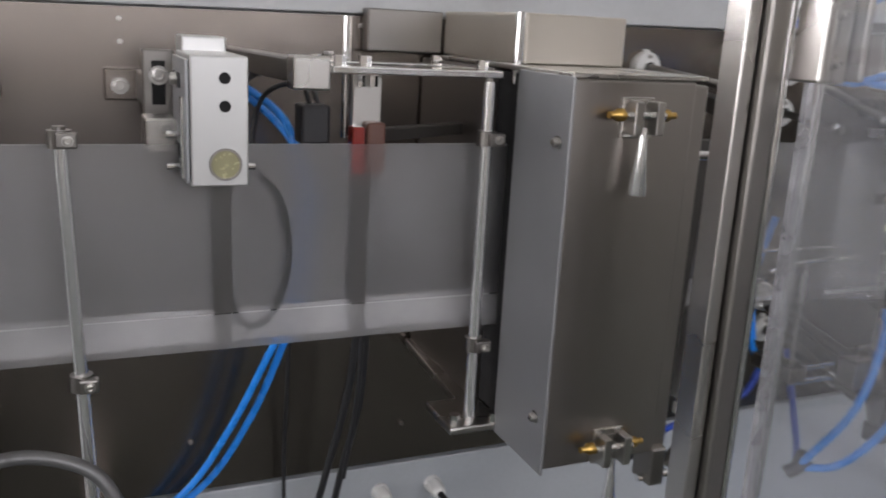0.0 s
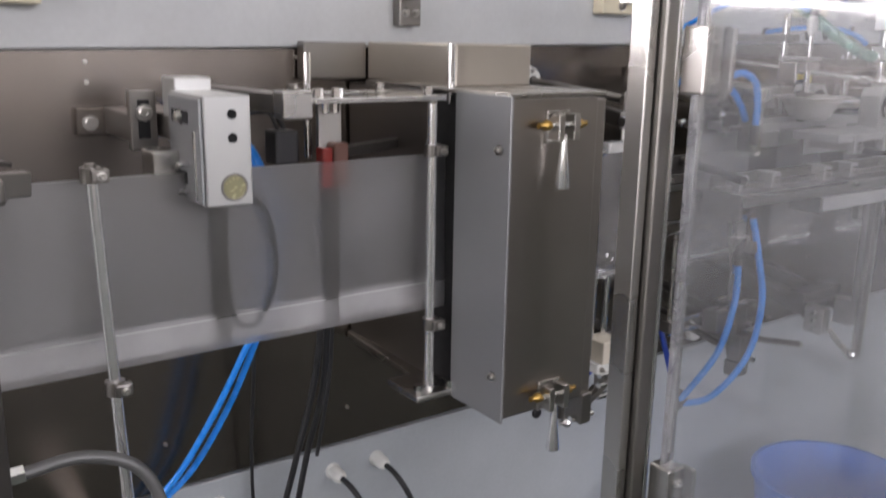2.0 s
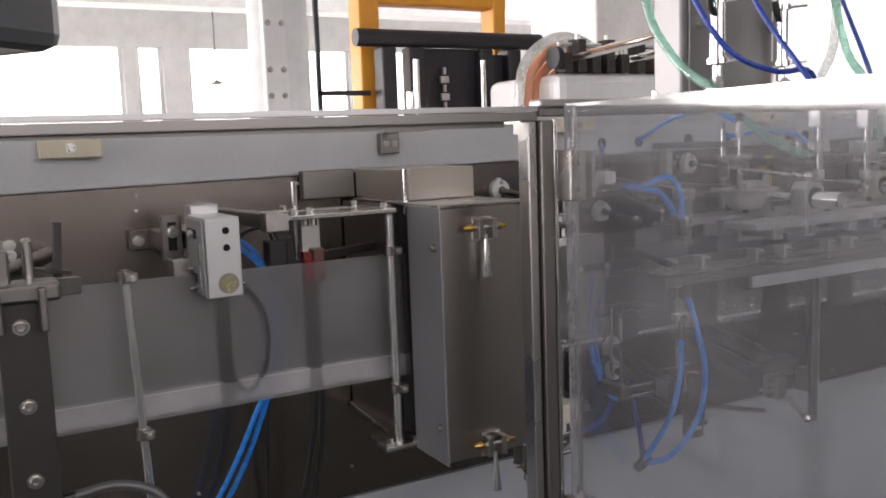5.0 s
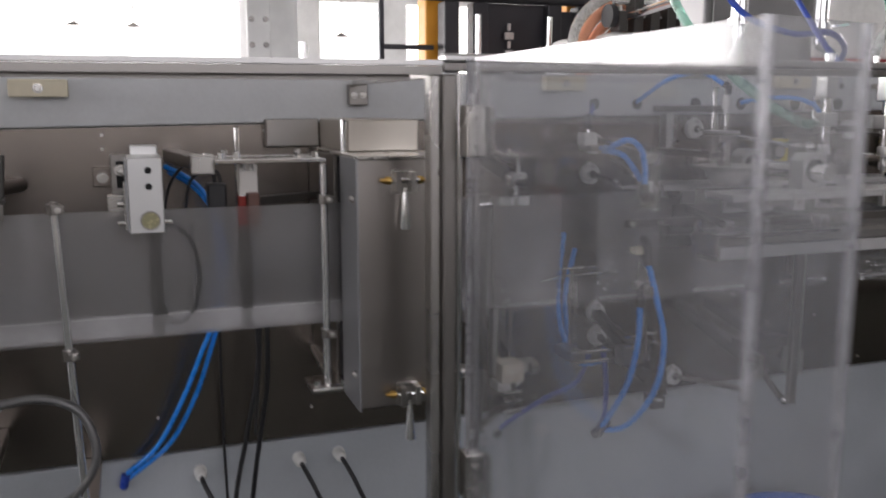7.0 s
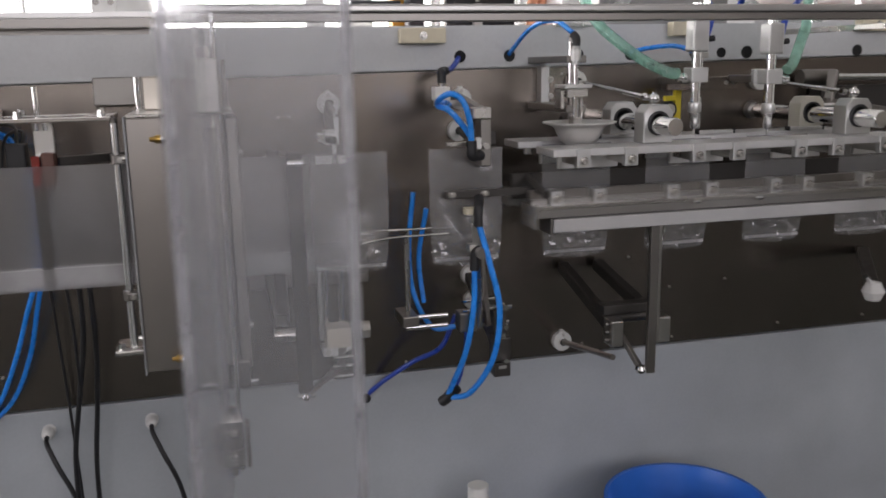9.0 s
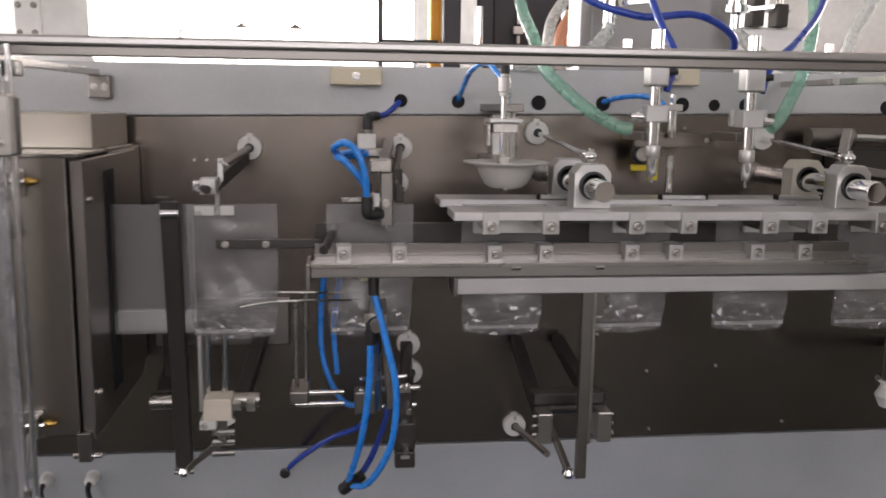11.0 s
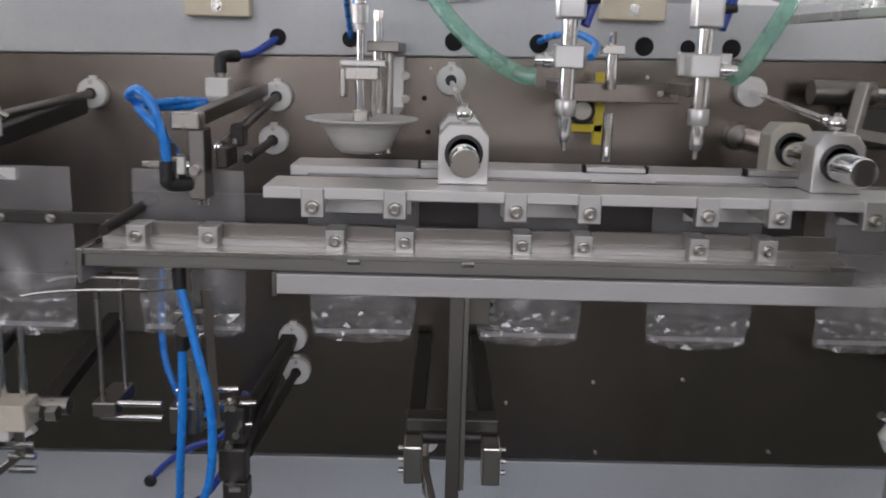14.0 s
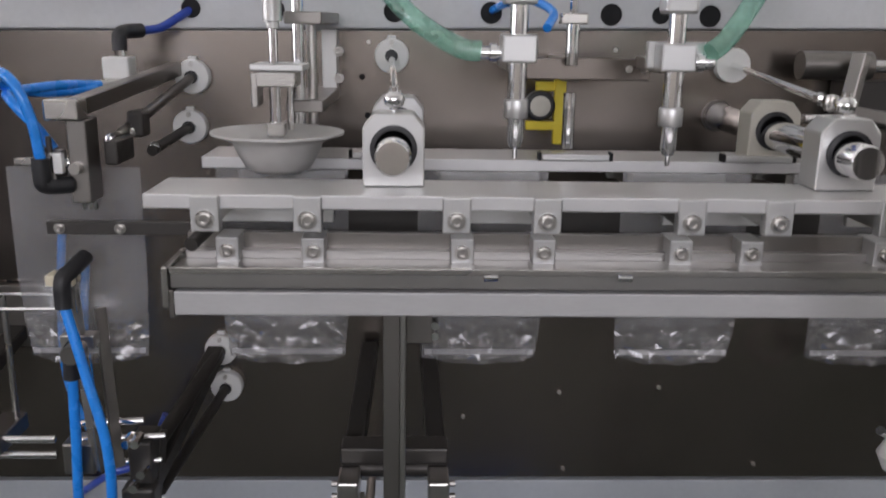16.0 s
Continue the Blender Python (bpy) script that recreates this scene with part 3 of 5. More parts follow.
gl = guide_roller(0.012, 0.735, 0.93, 1.392, 0.016, (1.39, 1.188), "polished steel film guide rod with two clamped collars")
part("foot_bracket", box(0.015, 0.04, 0.72, 0.979, 0.925, 0.94, 0.002), DULL, gl)
gr = guide_roller(0.379, 0.738, 1.104, 1.442, 0.0, (1.39, 1.186), "polished steel film guide rod standing on a foot plate")
part("foot_plate", box(0.352, 0.412, 0.722, 0.79, 1.096, 1.104, 0.002), STEEL, gr)
part("foot_arm", bar((0.40, 0.76, 1.098), (0.415, 0.975, 1.098), 0.03, 0.01), STEEL, gr)
part("nut", rod((0.362, 0.735, 1.104), (0.362, 0.735, 1.113), 0.006, 6), CHROME, gr)
part("nut", rod((0.402, 0.728, 1.104), (0.402, 0.728, 1.113), 0.006, 6), CHROME, gr)

# folding block
fb = thing("folding_block", (0.13, 0.75, 1.355), "bright machined aluminium block with bored holes on an arm", "block")
part("block", box(0.107, 0.152, 0.708, 0.800, 1.355, 1.458, 0.0015), ALU, fb)
part("top_pad", box(0.112, 0.150, 0.80, 0.84, 1.43, 1.470, 0.0015), ALU, fb)
for z, r, m, nm in ((1.441, 0.0042, DARK, "bore"), (1.419, 0.0042, DARK, "bore"), (1.373, 0.0118, LENSGOLD, "bushing")):
    part(nm, lathe([(r * 1.1, -0.0002), (r * 1.1, 0.0006), (r, 0.0006), (r * 0.92, 0.0003), (0, 0.0003)], (0.1335, 0.708, z), "Y", 24), m, fb)
    if nm == "bushing":
        part("bush_ring", lathe([(r * 1.12, 0.0), (r * 1.12, 0.0012), (r * 0.95, 0.0012), (r * 0.95, 0.0)], (0.1335, 0.708, z), "Y", 24), DULL, fb)
part("side_slot", box(0.1062, 0.108, 0.735, 0.79, 1.432, 1.444, 0.0005), DARK, fb)
part("side_plate", box(0.1035, 0.1065, 0.712, 0.796, 1.357, 1.4545, 0.0008), FLANGE, fb)
part("side_slot", box(0.1028, 0.1036, 0.74, 0.786, 1.43, 1.442, 0.0003), DARK, fb)
part("side_slot", box(0.1028, 0.1036, 0.75, 0.785, 1.372, 1.384, 0.0003), DARK, fb)
screw((0.1032, 0.762, 1.436), fb, 0.005, turn=(0, 0, -90))
part("side_pin", rod((0.1025, 0.722, 1.36), (0.1025, 0.722, 1.425), 0.002, 10), CHROME, fb, smooth=True)
for z in (1.366, 1.392):
    part("set_screw", rod((0.092, 0.745, z), (0.108, 0.745, z), 0.003, 10), CHROME, fb)
part("set_screw", rod((0.152, 0.74, 1.366), (0.163, 0.74, 1.366), 0.003, 10), CHROME, fb)
part("clamp", box(0.078, 0.107, 0.77, 0.81, 1.372, 1.402, 0.002), STEEL, fb)
part("arm", box(0.115, 0.15, 0.80, 0.979, 1.405, 1.432, 0.002), DULL, fb)
part("slot_bracket", box(0.084, 0.112, 0.86, 0.872, 1.392, 1.455, 0.002), DULL, fb)
part("slot", box(0.092, 0.104, 0.8585, 0.861, 1.405, 1.445, 0.0005), DARK, fb)
screw((0.098, 0.858, 1.432), fb, 0.006)
part("bracket_arm", box(0.086, 0.11, 0.872, 0.979, 1.40, 1.43, 0.002), DULL, fb)
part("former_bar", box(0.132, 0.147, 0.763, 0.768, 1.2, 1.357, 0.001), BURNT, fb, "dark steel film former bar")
part("wall_plate", box(0.055, 0.125, 0.968, 0.9795, 1.398, 1.43, 0.002), PANEL, fb)
screw((0.07, 0.968, 1.413), fb, 0.006)

# sensor carrier
sc = thing("sensor_carrier", (0.3, 0.77, 1.45), "polished steel carrier plate with upright rods and photo sensor", "bracket")
part("plate", box(0.222, 0.378, 0.71, 0.745, 1.447, 1.453, 0.001), CHROME, sc)
part("plate", box(0.222, 0.378, 0.80, 0.83, 1.447, 1.453, 0.001), CHROME, sc)
part("end_plate", box(0.34, 0.378, 0.745, 0.80, 1.447, 1.453, 0.001), STEEL, sc)
part("cross_bar", bar((0.205, 0.728, 1.447), (0.175, 0.975, 1.447), 0.022, 0.02), DULL, sc)
part("bar_end", box(0.19, 0.222, 0.718, 0.742, 1.432, 1.46, 0.002), STEEL, sc)
for nx, ny in ((0.212, 0.73), (0.232, 0.727), (0.255, 0.73), (0.365, 0.727), (0.245, 0.812), (0.355, 0.812)):
    part("nut", rod((nx, ny, 1.453), (nx, ny, 1.4615), 0.0055, 6), CHROME, sc)
part("upright", rod((0.265, 0.817, 1.38), (0.265, 0.817, 1.494), 0.0042, 14), CHROME, sc, smooth=True)
part("upright", rod((0.414, 0.753, 1.44), (0.414, 0.753, 1.506), 0.0045, 14), CHROME, sc, smooth=True)
part("drop_plate", box(0.262, 0.29, 0.785, 0.792, 1.388, 1.447, 0.001), STEEL, sc)
part("sensor_lens", box(0.258, 0.270, 0.768, 0.786, 1.352, 1.396, 0.002), RED, sc, "red photo sensor lens")
part("sensor_body", box(0.2715, 0.290, 0.768, 0.80, 1.352, 1.40, 0.003), BROWN, sc, "brown sensor housing")
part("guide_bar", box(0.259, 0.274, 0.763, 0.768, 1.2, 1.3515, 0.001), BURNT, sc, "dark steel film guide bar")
for k in (0.268, 0.28):
    part("nut", rod((k, 0.78, 1.432), (k, 0.78, 1.442), 0.004, 6), CHROME, sc)
part("sensor_bar", bar((0.29, 0.80, 1.385), (0.41, 0.86, 1.385), 0.014, 0.012), BURNT, sc)
part("cable_block", box(0.218, 0.246, 0.80, 0.83, 1.375, 1.412, 0.003), BLACK, sc, "black cable junction block")

# sealing box
sb = thing("sealing_box", (0.47, 0.8, 1.09), "tall satin steel sealing box with film slot and toggle latches", "machine box")
part("front_shell", box(0.403, 0.531, 0.634, 0.72, 1.096, 1.453, 0.002), BOXSTEEL, sb)
part("side_flange", box(0.401, 0.404, 0.628, 0.725, 1.094, 1.455, 0.0008), FLANGE, sb, "pale brushed side flange")
part("top_lid", box(0.405, 0.545, 0.636, 0.93, 1.4535, 1.458, 0.001), STEEL, sb)
part("rear_shell", box(0.405, 0.545, 0.785, 0.975, 1.10, 1.453, 0.002), BOXSTEEL, sb)
part("core", box(0.411, 0.535, 0.722, 0.783, 1.105, 1.45), DARK, sb)
part("side_cover", box(0.533, 0.549, 0.64, 0.93, 1.088, 1.45, 0.002), BOXSTEEL, sb)
part("exit_slot", box(0.5485, 0.5505, 0.738, 0.785, 1.12, 1.43), DARK, sb)
part("hood", box(0.421, 0.533, 0.754, 0.952, 1.458, 1.506, 0.002), IVORY, sb, "satin sheet-steel hood")
part("rear_plate", box(0.33, 0.42, 0.953, 0.976, 1.458, 1.505, 0.002), DULL, sb)
for z in (1.399, 1.146):
    screw((0.4005, 0.645, z), sb, 0.004, turn=(0, 0, -90))
    screw((0.5495, 0.66, z), sb, 0.004, turn=(0, 0, 90))
part("lower_lug", box(0.528, 0.545, 0.63, 0.66, 1.06, 1.10, 0.002), DULL, sb)
part("lug_bolt", rod((0.52, 0.64, 1.066), (0.556, 0.64, 1.066), 0.004, 12), CHROME, sb)


def toggle(x, y, z):
    g = thing("toggle_latch", (x, y, z), "toggle latch with brass wing screws and polished cone handle", "latch", "sealing box latches")
    for s in (-0.011, 0.011):
        part("cheek", box(x + s - 0.004, x + s + 0.004, y - 0.022, y, z - 0.016, z + 0.012, 0.001), STEEL, g)
    part("back_plate", box(x - 0.016, x + 0.016, y - 0.004, y + 0.001, z - 0.02, z + 0.015, 0.001), STEEL, g)
    part("pivot", rod((x - 0.02, y - 0.014, z), (x + 0.02, y - 0.014, z), 0.0035, 12), CHROME, g)
    for s in (-1, 1):
        part("wing_screw", lathe([(0.002, 0.0), (0.0055, 0.002), (0.0055, 0.008), (0.003, 0.011), (0.003, 0.016), (0, 0.016)], (x + s * 0.018, y - 0.01, z), "X", 14) if s > 0 else
             lathe([(0.002, 0.0), (0.0055, -0.002), (0.0055, -0.008), (0.003, -0.011), (0.003, -0.016), (0, -0.016)], (x + s * 0.018, y - 0.01, z), "X", 14), BRASS, g, "brass wing screw", True)
    part("handle", lathe([(0.0, -0.062), (0.0075, -0.062), (0.008, -0.06), (0.0035, -0.016), (0.003, -0.004), (0, -0.004)], (x, y - 0.014, z - 0.006)), ROLLER, g, "polished cone handle", True)


toggle(0.468, 0.633, 1.425)
toggle(0.473, 0.633, 1.117)

# film arm at the first bay's far side
fa = thing("film_guide", (-0.11, 0.65, 0.9), "dark steel upright arm with bolts and a slotted roller head", "film guide")
part("upright", bar((-0.112, 0.655, 0.82), (-0.112, 0.655, 1.385), 0.05, 0.016), BURNT, fa)
for z in (1.359, 1.27, 1.185, 1.10):
    screw((-0.113, 0.646, z), fa, 0.006)
part("head", box(-0.15, -0.07, 0.64, 0.70, 1.385, 1.405, 0.004), DULL, fa)
for s in (-0.022, 0.022):
    part("cheek", box(-0.112 + s - 0.004, -0.112 + s + 0.004, 0.622, 0.66, 1.355, 1.402, 0.002), DULL, fa)
part("roller", rod((-0.14, 0.70, 1.405), (-0.05, 0.97, 1.405), 0.011, 18), DULL, fa, smooth=True)
part("lever", bar((-0.17, 0.70, 1.446), (-0.112, 0.70, 1.444), 0.01, 0.01), DULL, fa)
part("lever_post", bar((-0.06, 0.80, 1.39), (-0.055, 0.80, 1.46), 0.014, 0.01), BURNT, fa)
part("cross_arm", bar((-0.16, 0.66, 1.398), (-0.045, 0.70, 1.392), 0.012, 0.02), DULL, fa)
part("clamp_plate", box(-0.165, -0.118, 0.665, 0.68, 1.402, 1.442, 0.003), DULL, fa)
part("round_post", box(-0.104, -0.092, 0.69, 0.704, 1.395, 1.452, 0.004), STEEL, fa)
for sz in (1.446, 1.434):
    screw((-0.115, 0.69, sz), fa, 0.0045)
part("flag", bar((-0.10, 0.76, 1.41), (-0.05, 0.77, 1.40), 0.03, 0.004), BURNT, fa)
part("stay", bar((-0.112, 0.66, 1.0), (-0.112, 0.979, 1.0), 0.03, 0.02), DULL, fa)

# hoses and cables of bay one
ah = thing("air_hose", (-0.074, 0.716, 1.13), "grey braided air hose with a hexagonal end fitting", "hose")
part("hose", hose([(-0.07, 0.716, 1.133), (-0.02, 0.712, 1.137), (0.025, 0.706, 1.118), (0.045, 0.70, 1.075), (0.04, 0.70, 1.03), (0.0, 0.72, 0.98), (-0.06, 0.8, 0.95)], 0.006), HOSEGREY, ah, smooth=True)
part("fitting", rod((-0.083, 0.716, 1.132), (-0.068, 0.716, 1.133), 0.0085, 6), CHROME, ah)


def tube(name, pts, r, material, label, category="hose", group=""):
    o = solo(name, hose(pts, r), material, label, category, True)
    if group:
        o["group"] = group
    return o


tube("air_tube", [(0.165, 0.95, 1.43), (0.2, 0.93, 1.411), (0.221, 0.88, 1.388), (0.234, 0.86, 1.342), (0.237, 0.86, 1.283), (0.227, 0.868, 1.196), (0.205, 0.885, 1.134), (0.172, 0.915, 1.045), (0.13, 0.945, 0.96), (0.079, 0.965, 0.91)], 0.0042, BLUE, "bright blue plastic air tube hanging behind the film", group="blue air tubes")
tube("air_tube", [(0.172, 0.96, 1.42), (0.205, 0.94, 1.399), (0.23, 0.89, 1.367), (0.243, 0.87, 1.323), (0.244, 0.87, 1.269), (0.234, 0.875, 1.193), (0.219, 0.89, 1.134), (0.194, 0.92, 1.049), (0.15, 0.95, 0.96), (0.081, 0.968, 0.9)], 0.0042, BLUE, "bright blue plastic air tube hanging behind the film", group="blue air tubes")
tf = thing("tube_fitting", (0.073, 0.975, 0.9), "dark blue tube fitting on the lower panel", "fitting")
part("elbow", hose([(0.077, 0.962, 0.91), (0.073, 0.965, 0.89), (0.073, 0.976, 0.885)], 0.0075), NAVY, tf, smooth=True)
for i, pts in enumerate(([(0.232, 0.815, 1.405), (0.225, 0.85, 1.435), (0.185, 0.88, 1.43), (0.16, 0.9, 1.37), (0.155, 0.9, 1.25), (0.17, 0.9, 1.2)],
                         [(0.24, 0.815, 1.405), (0.235, 0.85, 1.428), (0.2, 0.89, 1.41), (0.19, 0.9, 1.33), (0.2, 0.92, 1.22)],
                         [(0.292, 0.83, 1.35), (0.293, 0.84, 1.22), (0.29, 0.86, 1.1), (0.27, 0.88, 0.98), (0.25, 0.9, 0.86), (0.245, 0.92, 0.7)],
                         [(0.305, 0.85, 1.35), (0.307, 0.855, 1.22), (0.306, 0.87, 1.08), (0.295, 0.9, 0.97), (0.28, 0.92, 0.84), (0.275, 0.94, 0.7)],
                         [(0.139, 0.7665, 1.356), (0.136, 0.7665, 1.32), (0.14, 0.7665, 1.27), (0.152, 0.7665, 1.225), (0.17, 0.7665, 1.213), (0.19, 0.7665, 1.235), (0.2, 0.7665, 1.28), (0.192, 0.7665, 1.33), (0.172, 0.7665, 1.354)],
                         [(0.28, 0.79, 1.354), (0.279, 0.792, 1.3), (0.281, 0.795, 1.22), (0.284, 0.81, 1.12), (0.28, 0.84, 1.0)],
                         [(0.235, 0.9, 1.3), (0.238, 0.93, 1.1), (0.24, 0.955, 0.95), (0.245, 0.96, 0.75)])):
    tube("sensor_cable", pts, 0.0042 if i in (2, 3) else 0.0024 if i in (4, 5) else 0.0025, BLACK, "thin black sensor cable hanging down the back panel", "cable", "black sensor cables")
for gx in (0.199, 0.373, 0.447):
    g = thing("cable_gland", (gx, 0.975, 0.891), "white plastic cable gland with a black cable", "cable gland", "lower panel cable glands")
    part("body", lathe([(0.012, 0.0), (0.012, 0.004), (0.0105, 0.005), (0.0105, 0.02), (0.008, 0.028), (0.005, 0.03), (0.0, 0.03)], (gx, 0.976, 0.892), "Y", 20), WHITE, g, smooth=True)
    part("cable", hose([(gx, 0.95, 0.892), (gx + 0.004, 0.925, 0.885), (gx + 0.02, 0.91, 0.85), (gx + 0.045, 0.91, 0.78), (gx + 0.06, 0.92, 0.66)], 0.0042), BLACK, g, "black cable", True)
# ---------------------------------------------------------------- bay two: bosses and arms on the back panel


def boss(x, z, tip=None, r=0.02, rod_r=0.0055, rod_mat=None):
    """A white nylon boss on the back panel with a shaft that comes out of it."""
    b = thing("shaft_boss", (x, YP, z), "white nylon shaft boss on the steel back panel", "boss", "nylon shaft bosses")
    part("disc", lathe([(r, 0.0), (r, 0.010), (r * 0.94, 0.012), (r * 0.4, 0.013), (r * 0.38, 0.016), (0, 0.016)], (x, YP, z), "Y", 28), WHITE, b, smooth=False)
    part("seal", lathe([(0.0075, 0.013), (0.0075, 0.0175), (0, 0.0175)], (x, YP, z), "Y", 18), BLACK, b)
    screw((x, YP - 0.011, z + r * 0.72), b, 0.0025)
    part("tab", box(x - 0.005, x + 0.005, YP - 0.006, YP - 0.0005, z + r * 0.9, z + r * 1.15, 0.001), WHITE, b)
    if tip:
        part("shaft", rod((x, YP - 0.012, z), tip, rod_r, 14), rod_mat or DULL, b, smooth=True)
    return b


boss(0.72, 1.451, (0.703, 0.76, 1.437))
boss(0.966, 1.453, (0.94, 0.78, 1.408))
boss(0.96, 1.395, (0.95, 0.85, 1.384), rod_mat=BURNT)
boss(0.982, 1.115, (0.955, 0.74, 1.085), rod_r=0.008, rod_mat=BURNT)
boss(0.987, 1.065, (0.962, 0.76, 1.04), rod_r=0.006, rod_mat=BURNT)
boss(1.197, 1.48)
boss(1.173, 0.962, (1.178, 0.75, 1.0))

# ---- cutting station
cu = thing("cutter", (0.66, 0.77, 0.98), "pouch cutting station of dark steel bars and cream slide block", "cutter")
part("blade_bar", bar((0.636, 0.772, 0.99), (0.633, 0.742, 1.388), 0.024, 0.012), BURNT, cu)
part("rear_bar", bar((0.61, 0.84, 1.09), (0.607, 0.83, 1.385), 0.02, 0.012), DULL, cu)
part("top_pin", rod((0.622, 0.735, 1.372), (0.646, 0.735, 1.372), 0.006, 14), CHROME, cu, smooth=True)
part("ball_end", lathe([(0, -0.008), (0.006, -0.006), (0.0085, 0), (0.006, 0.006), (0, 0.008)], (0.636, 0.765, 0.985)), CHROME, cu, smooth=True)
part("ball_bolt", rod((0.622, 0.765, 0.985), (0.65, 0.765, 0.985), 0.004, 10), CHROME, cu)
part("link", bar((0.64, 0.765, 0.988), (0.685, 0.76, 1.03), 0.008, 0.008), DULL, cu)
for gx in (0.672, 0.697):
    part("guide_rod", rod((gx, 0.765, 1.08), (gx + 0.003, 0.765, 1.2), 0.005, 14), CHROME, cu, smooth=True)
part("guide_strip", box(0.662, 0.668, 0.755, 0.775, 1.08, 1.2, 0.001), ALU, cu)
part("slide_block", box(0.670, 0.710, 0.735, 0.775, 1.072, 1.105, 0.002), IVORYNYLON, cu, "ivory slide block")
part("slide_foot", box(0.664, 0.688, 0.738, 0.772, 1.058, 1.073, 0.002), WHITE, cu)
part("foot_wedge", bar((0.684, 0.755, 1.066), (0.706, 0.755, 1.078), 0.012, 0.03), WHITE, cu)
screw((0.671, 0.738, 1.065), cu, 0.003)
part("end_nut", rod((0.71, 0.752, 1.09), (0.722, 0.752, 1.09), 0.008, 6), STEEL, cu)
part("end_nut", rod((0.73, 0.752, 1.09), (0.742, 0.752, 1.09), 0.01, 6), STEEL, cu)
part("tie_lever", bar((0.700, 0.75, 1.04), (0.65, 0.758, 1.0), 0.01, 0.008), DULL, cu)
part("clevis", box(0.688, 0.702, 0.748, 0.768, 1.03, 1.073, 0.002), DULL, cu)
for z in (1.018, 1.035, 1.05):
    part("link_bolt", rod((0.68, 0.75, z), (0.712, 0.75, z), 0.0045, 10), CHROME, cu)
part("swing_arm", bar((0.735, 0.97, 1.14), (0.72, 0.77, 1.09), 0.022, 0.018), BURNT, cu)
part("swing_arm", bar((0.60, 0.97, 1.14), (0.605, 0.80, 1.09), 0.022, 0.018), BURNT, cu)
for cx in (0.608, 0.728):
    part("pivot", rod((cx - 0.018, 0.775, 1.09), (cx + 0.018, 0.775, 1.09), 0.011, 18), STEEL, cu, smooth=True)
part("rear_plate", box(0.56, 0.78, 0.966, 0.979, 1.12, 1.20, 0.002), DULL, cu)

# ---- pouch pusher above the cutting station
pp = thing("pouch_pusher", (0.70, 0.76, 1.37), "small steel swing arm with pads above the cut pouch", "arm")
part("head_block", box(0.678, 0.70, 0.715, 0.74, 1.40, 1.422, 0.0015), ALU, pp)
part("head_nut", rod((0.668, 0.727, 1.411), (0.68, 0.727, 1.411), 0.007, 6), CHROME, pp)
# Arm made thicker to take in the dark reflection and shadow behind it.
part("arm", bar((0.692, 0.74, 1.41), (0.715, 0.95, 1.436), 0.014, 0.02), BURNT, pp)
part("drop_strip", bar((0.7015, 0.752, 1.447), (0.7015, 0.752, 1.415), 0.007, 0.003), ALU, pp)
part("drop_strip", bar((0.7015, 0.752, 1.417), (0.697, 0.75, 1.405), 0.007, 0.003), ALU, pp)
part("drop_strip", bar((0.697, 0.75, 1.407), (0.6965, 0.748, 1.368), 0.006, 0.003), ALU, pp)
part("clip", rod((0.684, 0.716, 1.408), (0.69, 0.70, 1.408), 0.006, 10), BURNT, pp)
part("hook", bar((0.7, 0.752, 1.443), (0.712, 0.755, 1.437), 0.008, 0.004), STEEL, pp)
for x0, x1 in ((0.666, 0.6925), (0.7005, 0.719)):
    part("pad", box(x0, x1, 0.744, 0.754, 1.368, 1.381, 0.001), WHITE, pp)

# ---- pouch guide prongs
gp = thing("guide_prongs", (0.8, 0.74, 1.11), "thin steel guide prongs on upright rods", "guide")
part("prong", hose([(0.728, 0.715, 1.244), (0.75, 0.72, 1.247), (0.79, 0.73, 1.248), (0.895, 0.74, 1.247)], 0.0018, 8), CHROME, gp, smooth=True)
part("prong", hose([(0.735, 0.765, 1.248), (0.76, 0.77, 1.252), (0.80, 0.77, 1.252), (0.895, 0.765, 1.252)], 0.0018, 8), CHROME, gp, smooth=True)
part("upright", rod((0.803, 0.735, 1.105), (0.803, 0.735, 1.247), 0.003, 12), STEEL, gp, smooth=True)
part("upright", rod((0.815, 0.775, 1.105), (0.815, 0.775, 1.251), 0.003, 12), STEEL, gp, smooth=True)
for z in (1.112, 1.095):
    part("cross_rod", rod((0.80, 0.735, z), (0.87, 0.735, z), 0.0038, 12), CHROME, gp, smooth=True)
part("foot_clamp", box(0.793, 0.82, 0.725, 0.79, 1.098, 1.116, 0.002), DULL, gp)

# ---- upper suction opener
su = thing("suction_opener", (0.93, 0.75, 1.38), "upper pouch suction arm of dark steel with black elbow fitting", "suction arm")
part("arm", bar((0.948, 0.97, 1.462), (0.925, 0.71, 1.441), 0.014, 0.016), DULL, su)
part("knuckle", box(0.942, 0.958, 0.80, 0.826, 1.404, 1.43, 0.003), BURNT, su)
part("valve_seat", box(0.896, 0.945, 0.86, 0.905, 1.445, 1.455, 0.001), STEEL, su)
part("front_block", box(0.906, 0.936, 0.695, 0.72, 1.432, 1.450, 0.002), STEEL, su)
part("front_lug", box(0.909, 0.919, 0.694, 0.702, 1.386, 1.404, 0.001), WHITE, su, "small white lug")
part("lug_screw", rod((0.928, 0.696, 1.39), (0.928, 0.706, 1.39), 0.005, 12), STEEL, su)
part("drop_plate", box(0.921, 0.938, 0.704, 0.735, 1.358, 1.432, 0.0015), DULL, su)
part("clamp", box(0.943, 0.955, 0.73, 0.78, 1.388, 1.41, 0.002), BURNT, su)
part("cylinder", rod((0.912, 0.708, 1.393), (0.932, 0.712, 1.393), 0.0048, 14), CHROME, su, smooth=True)
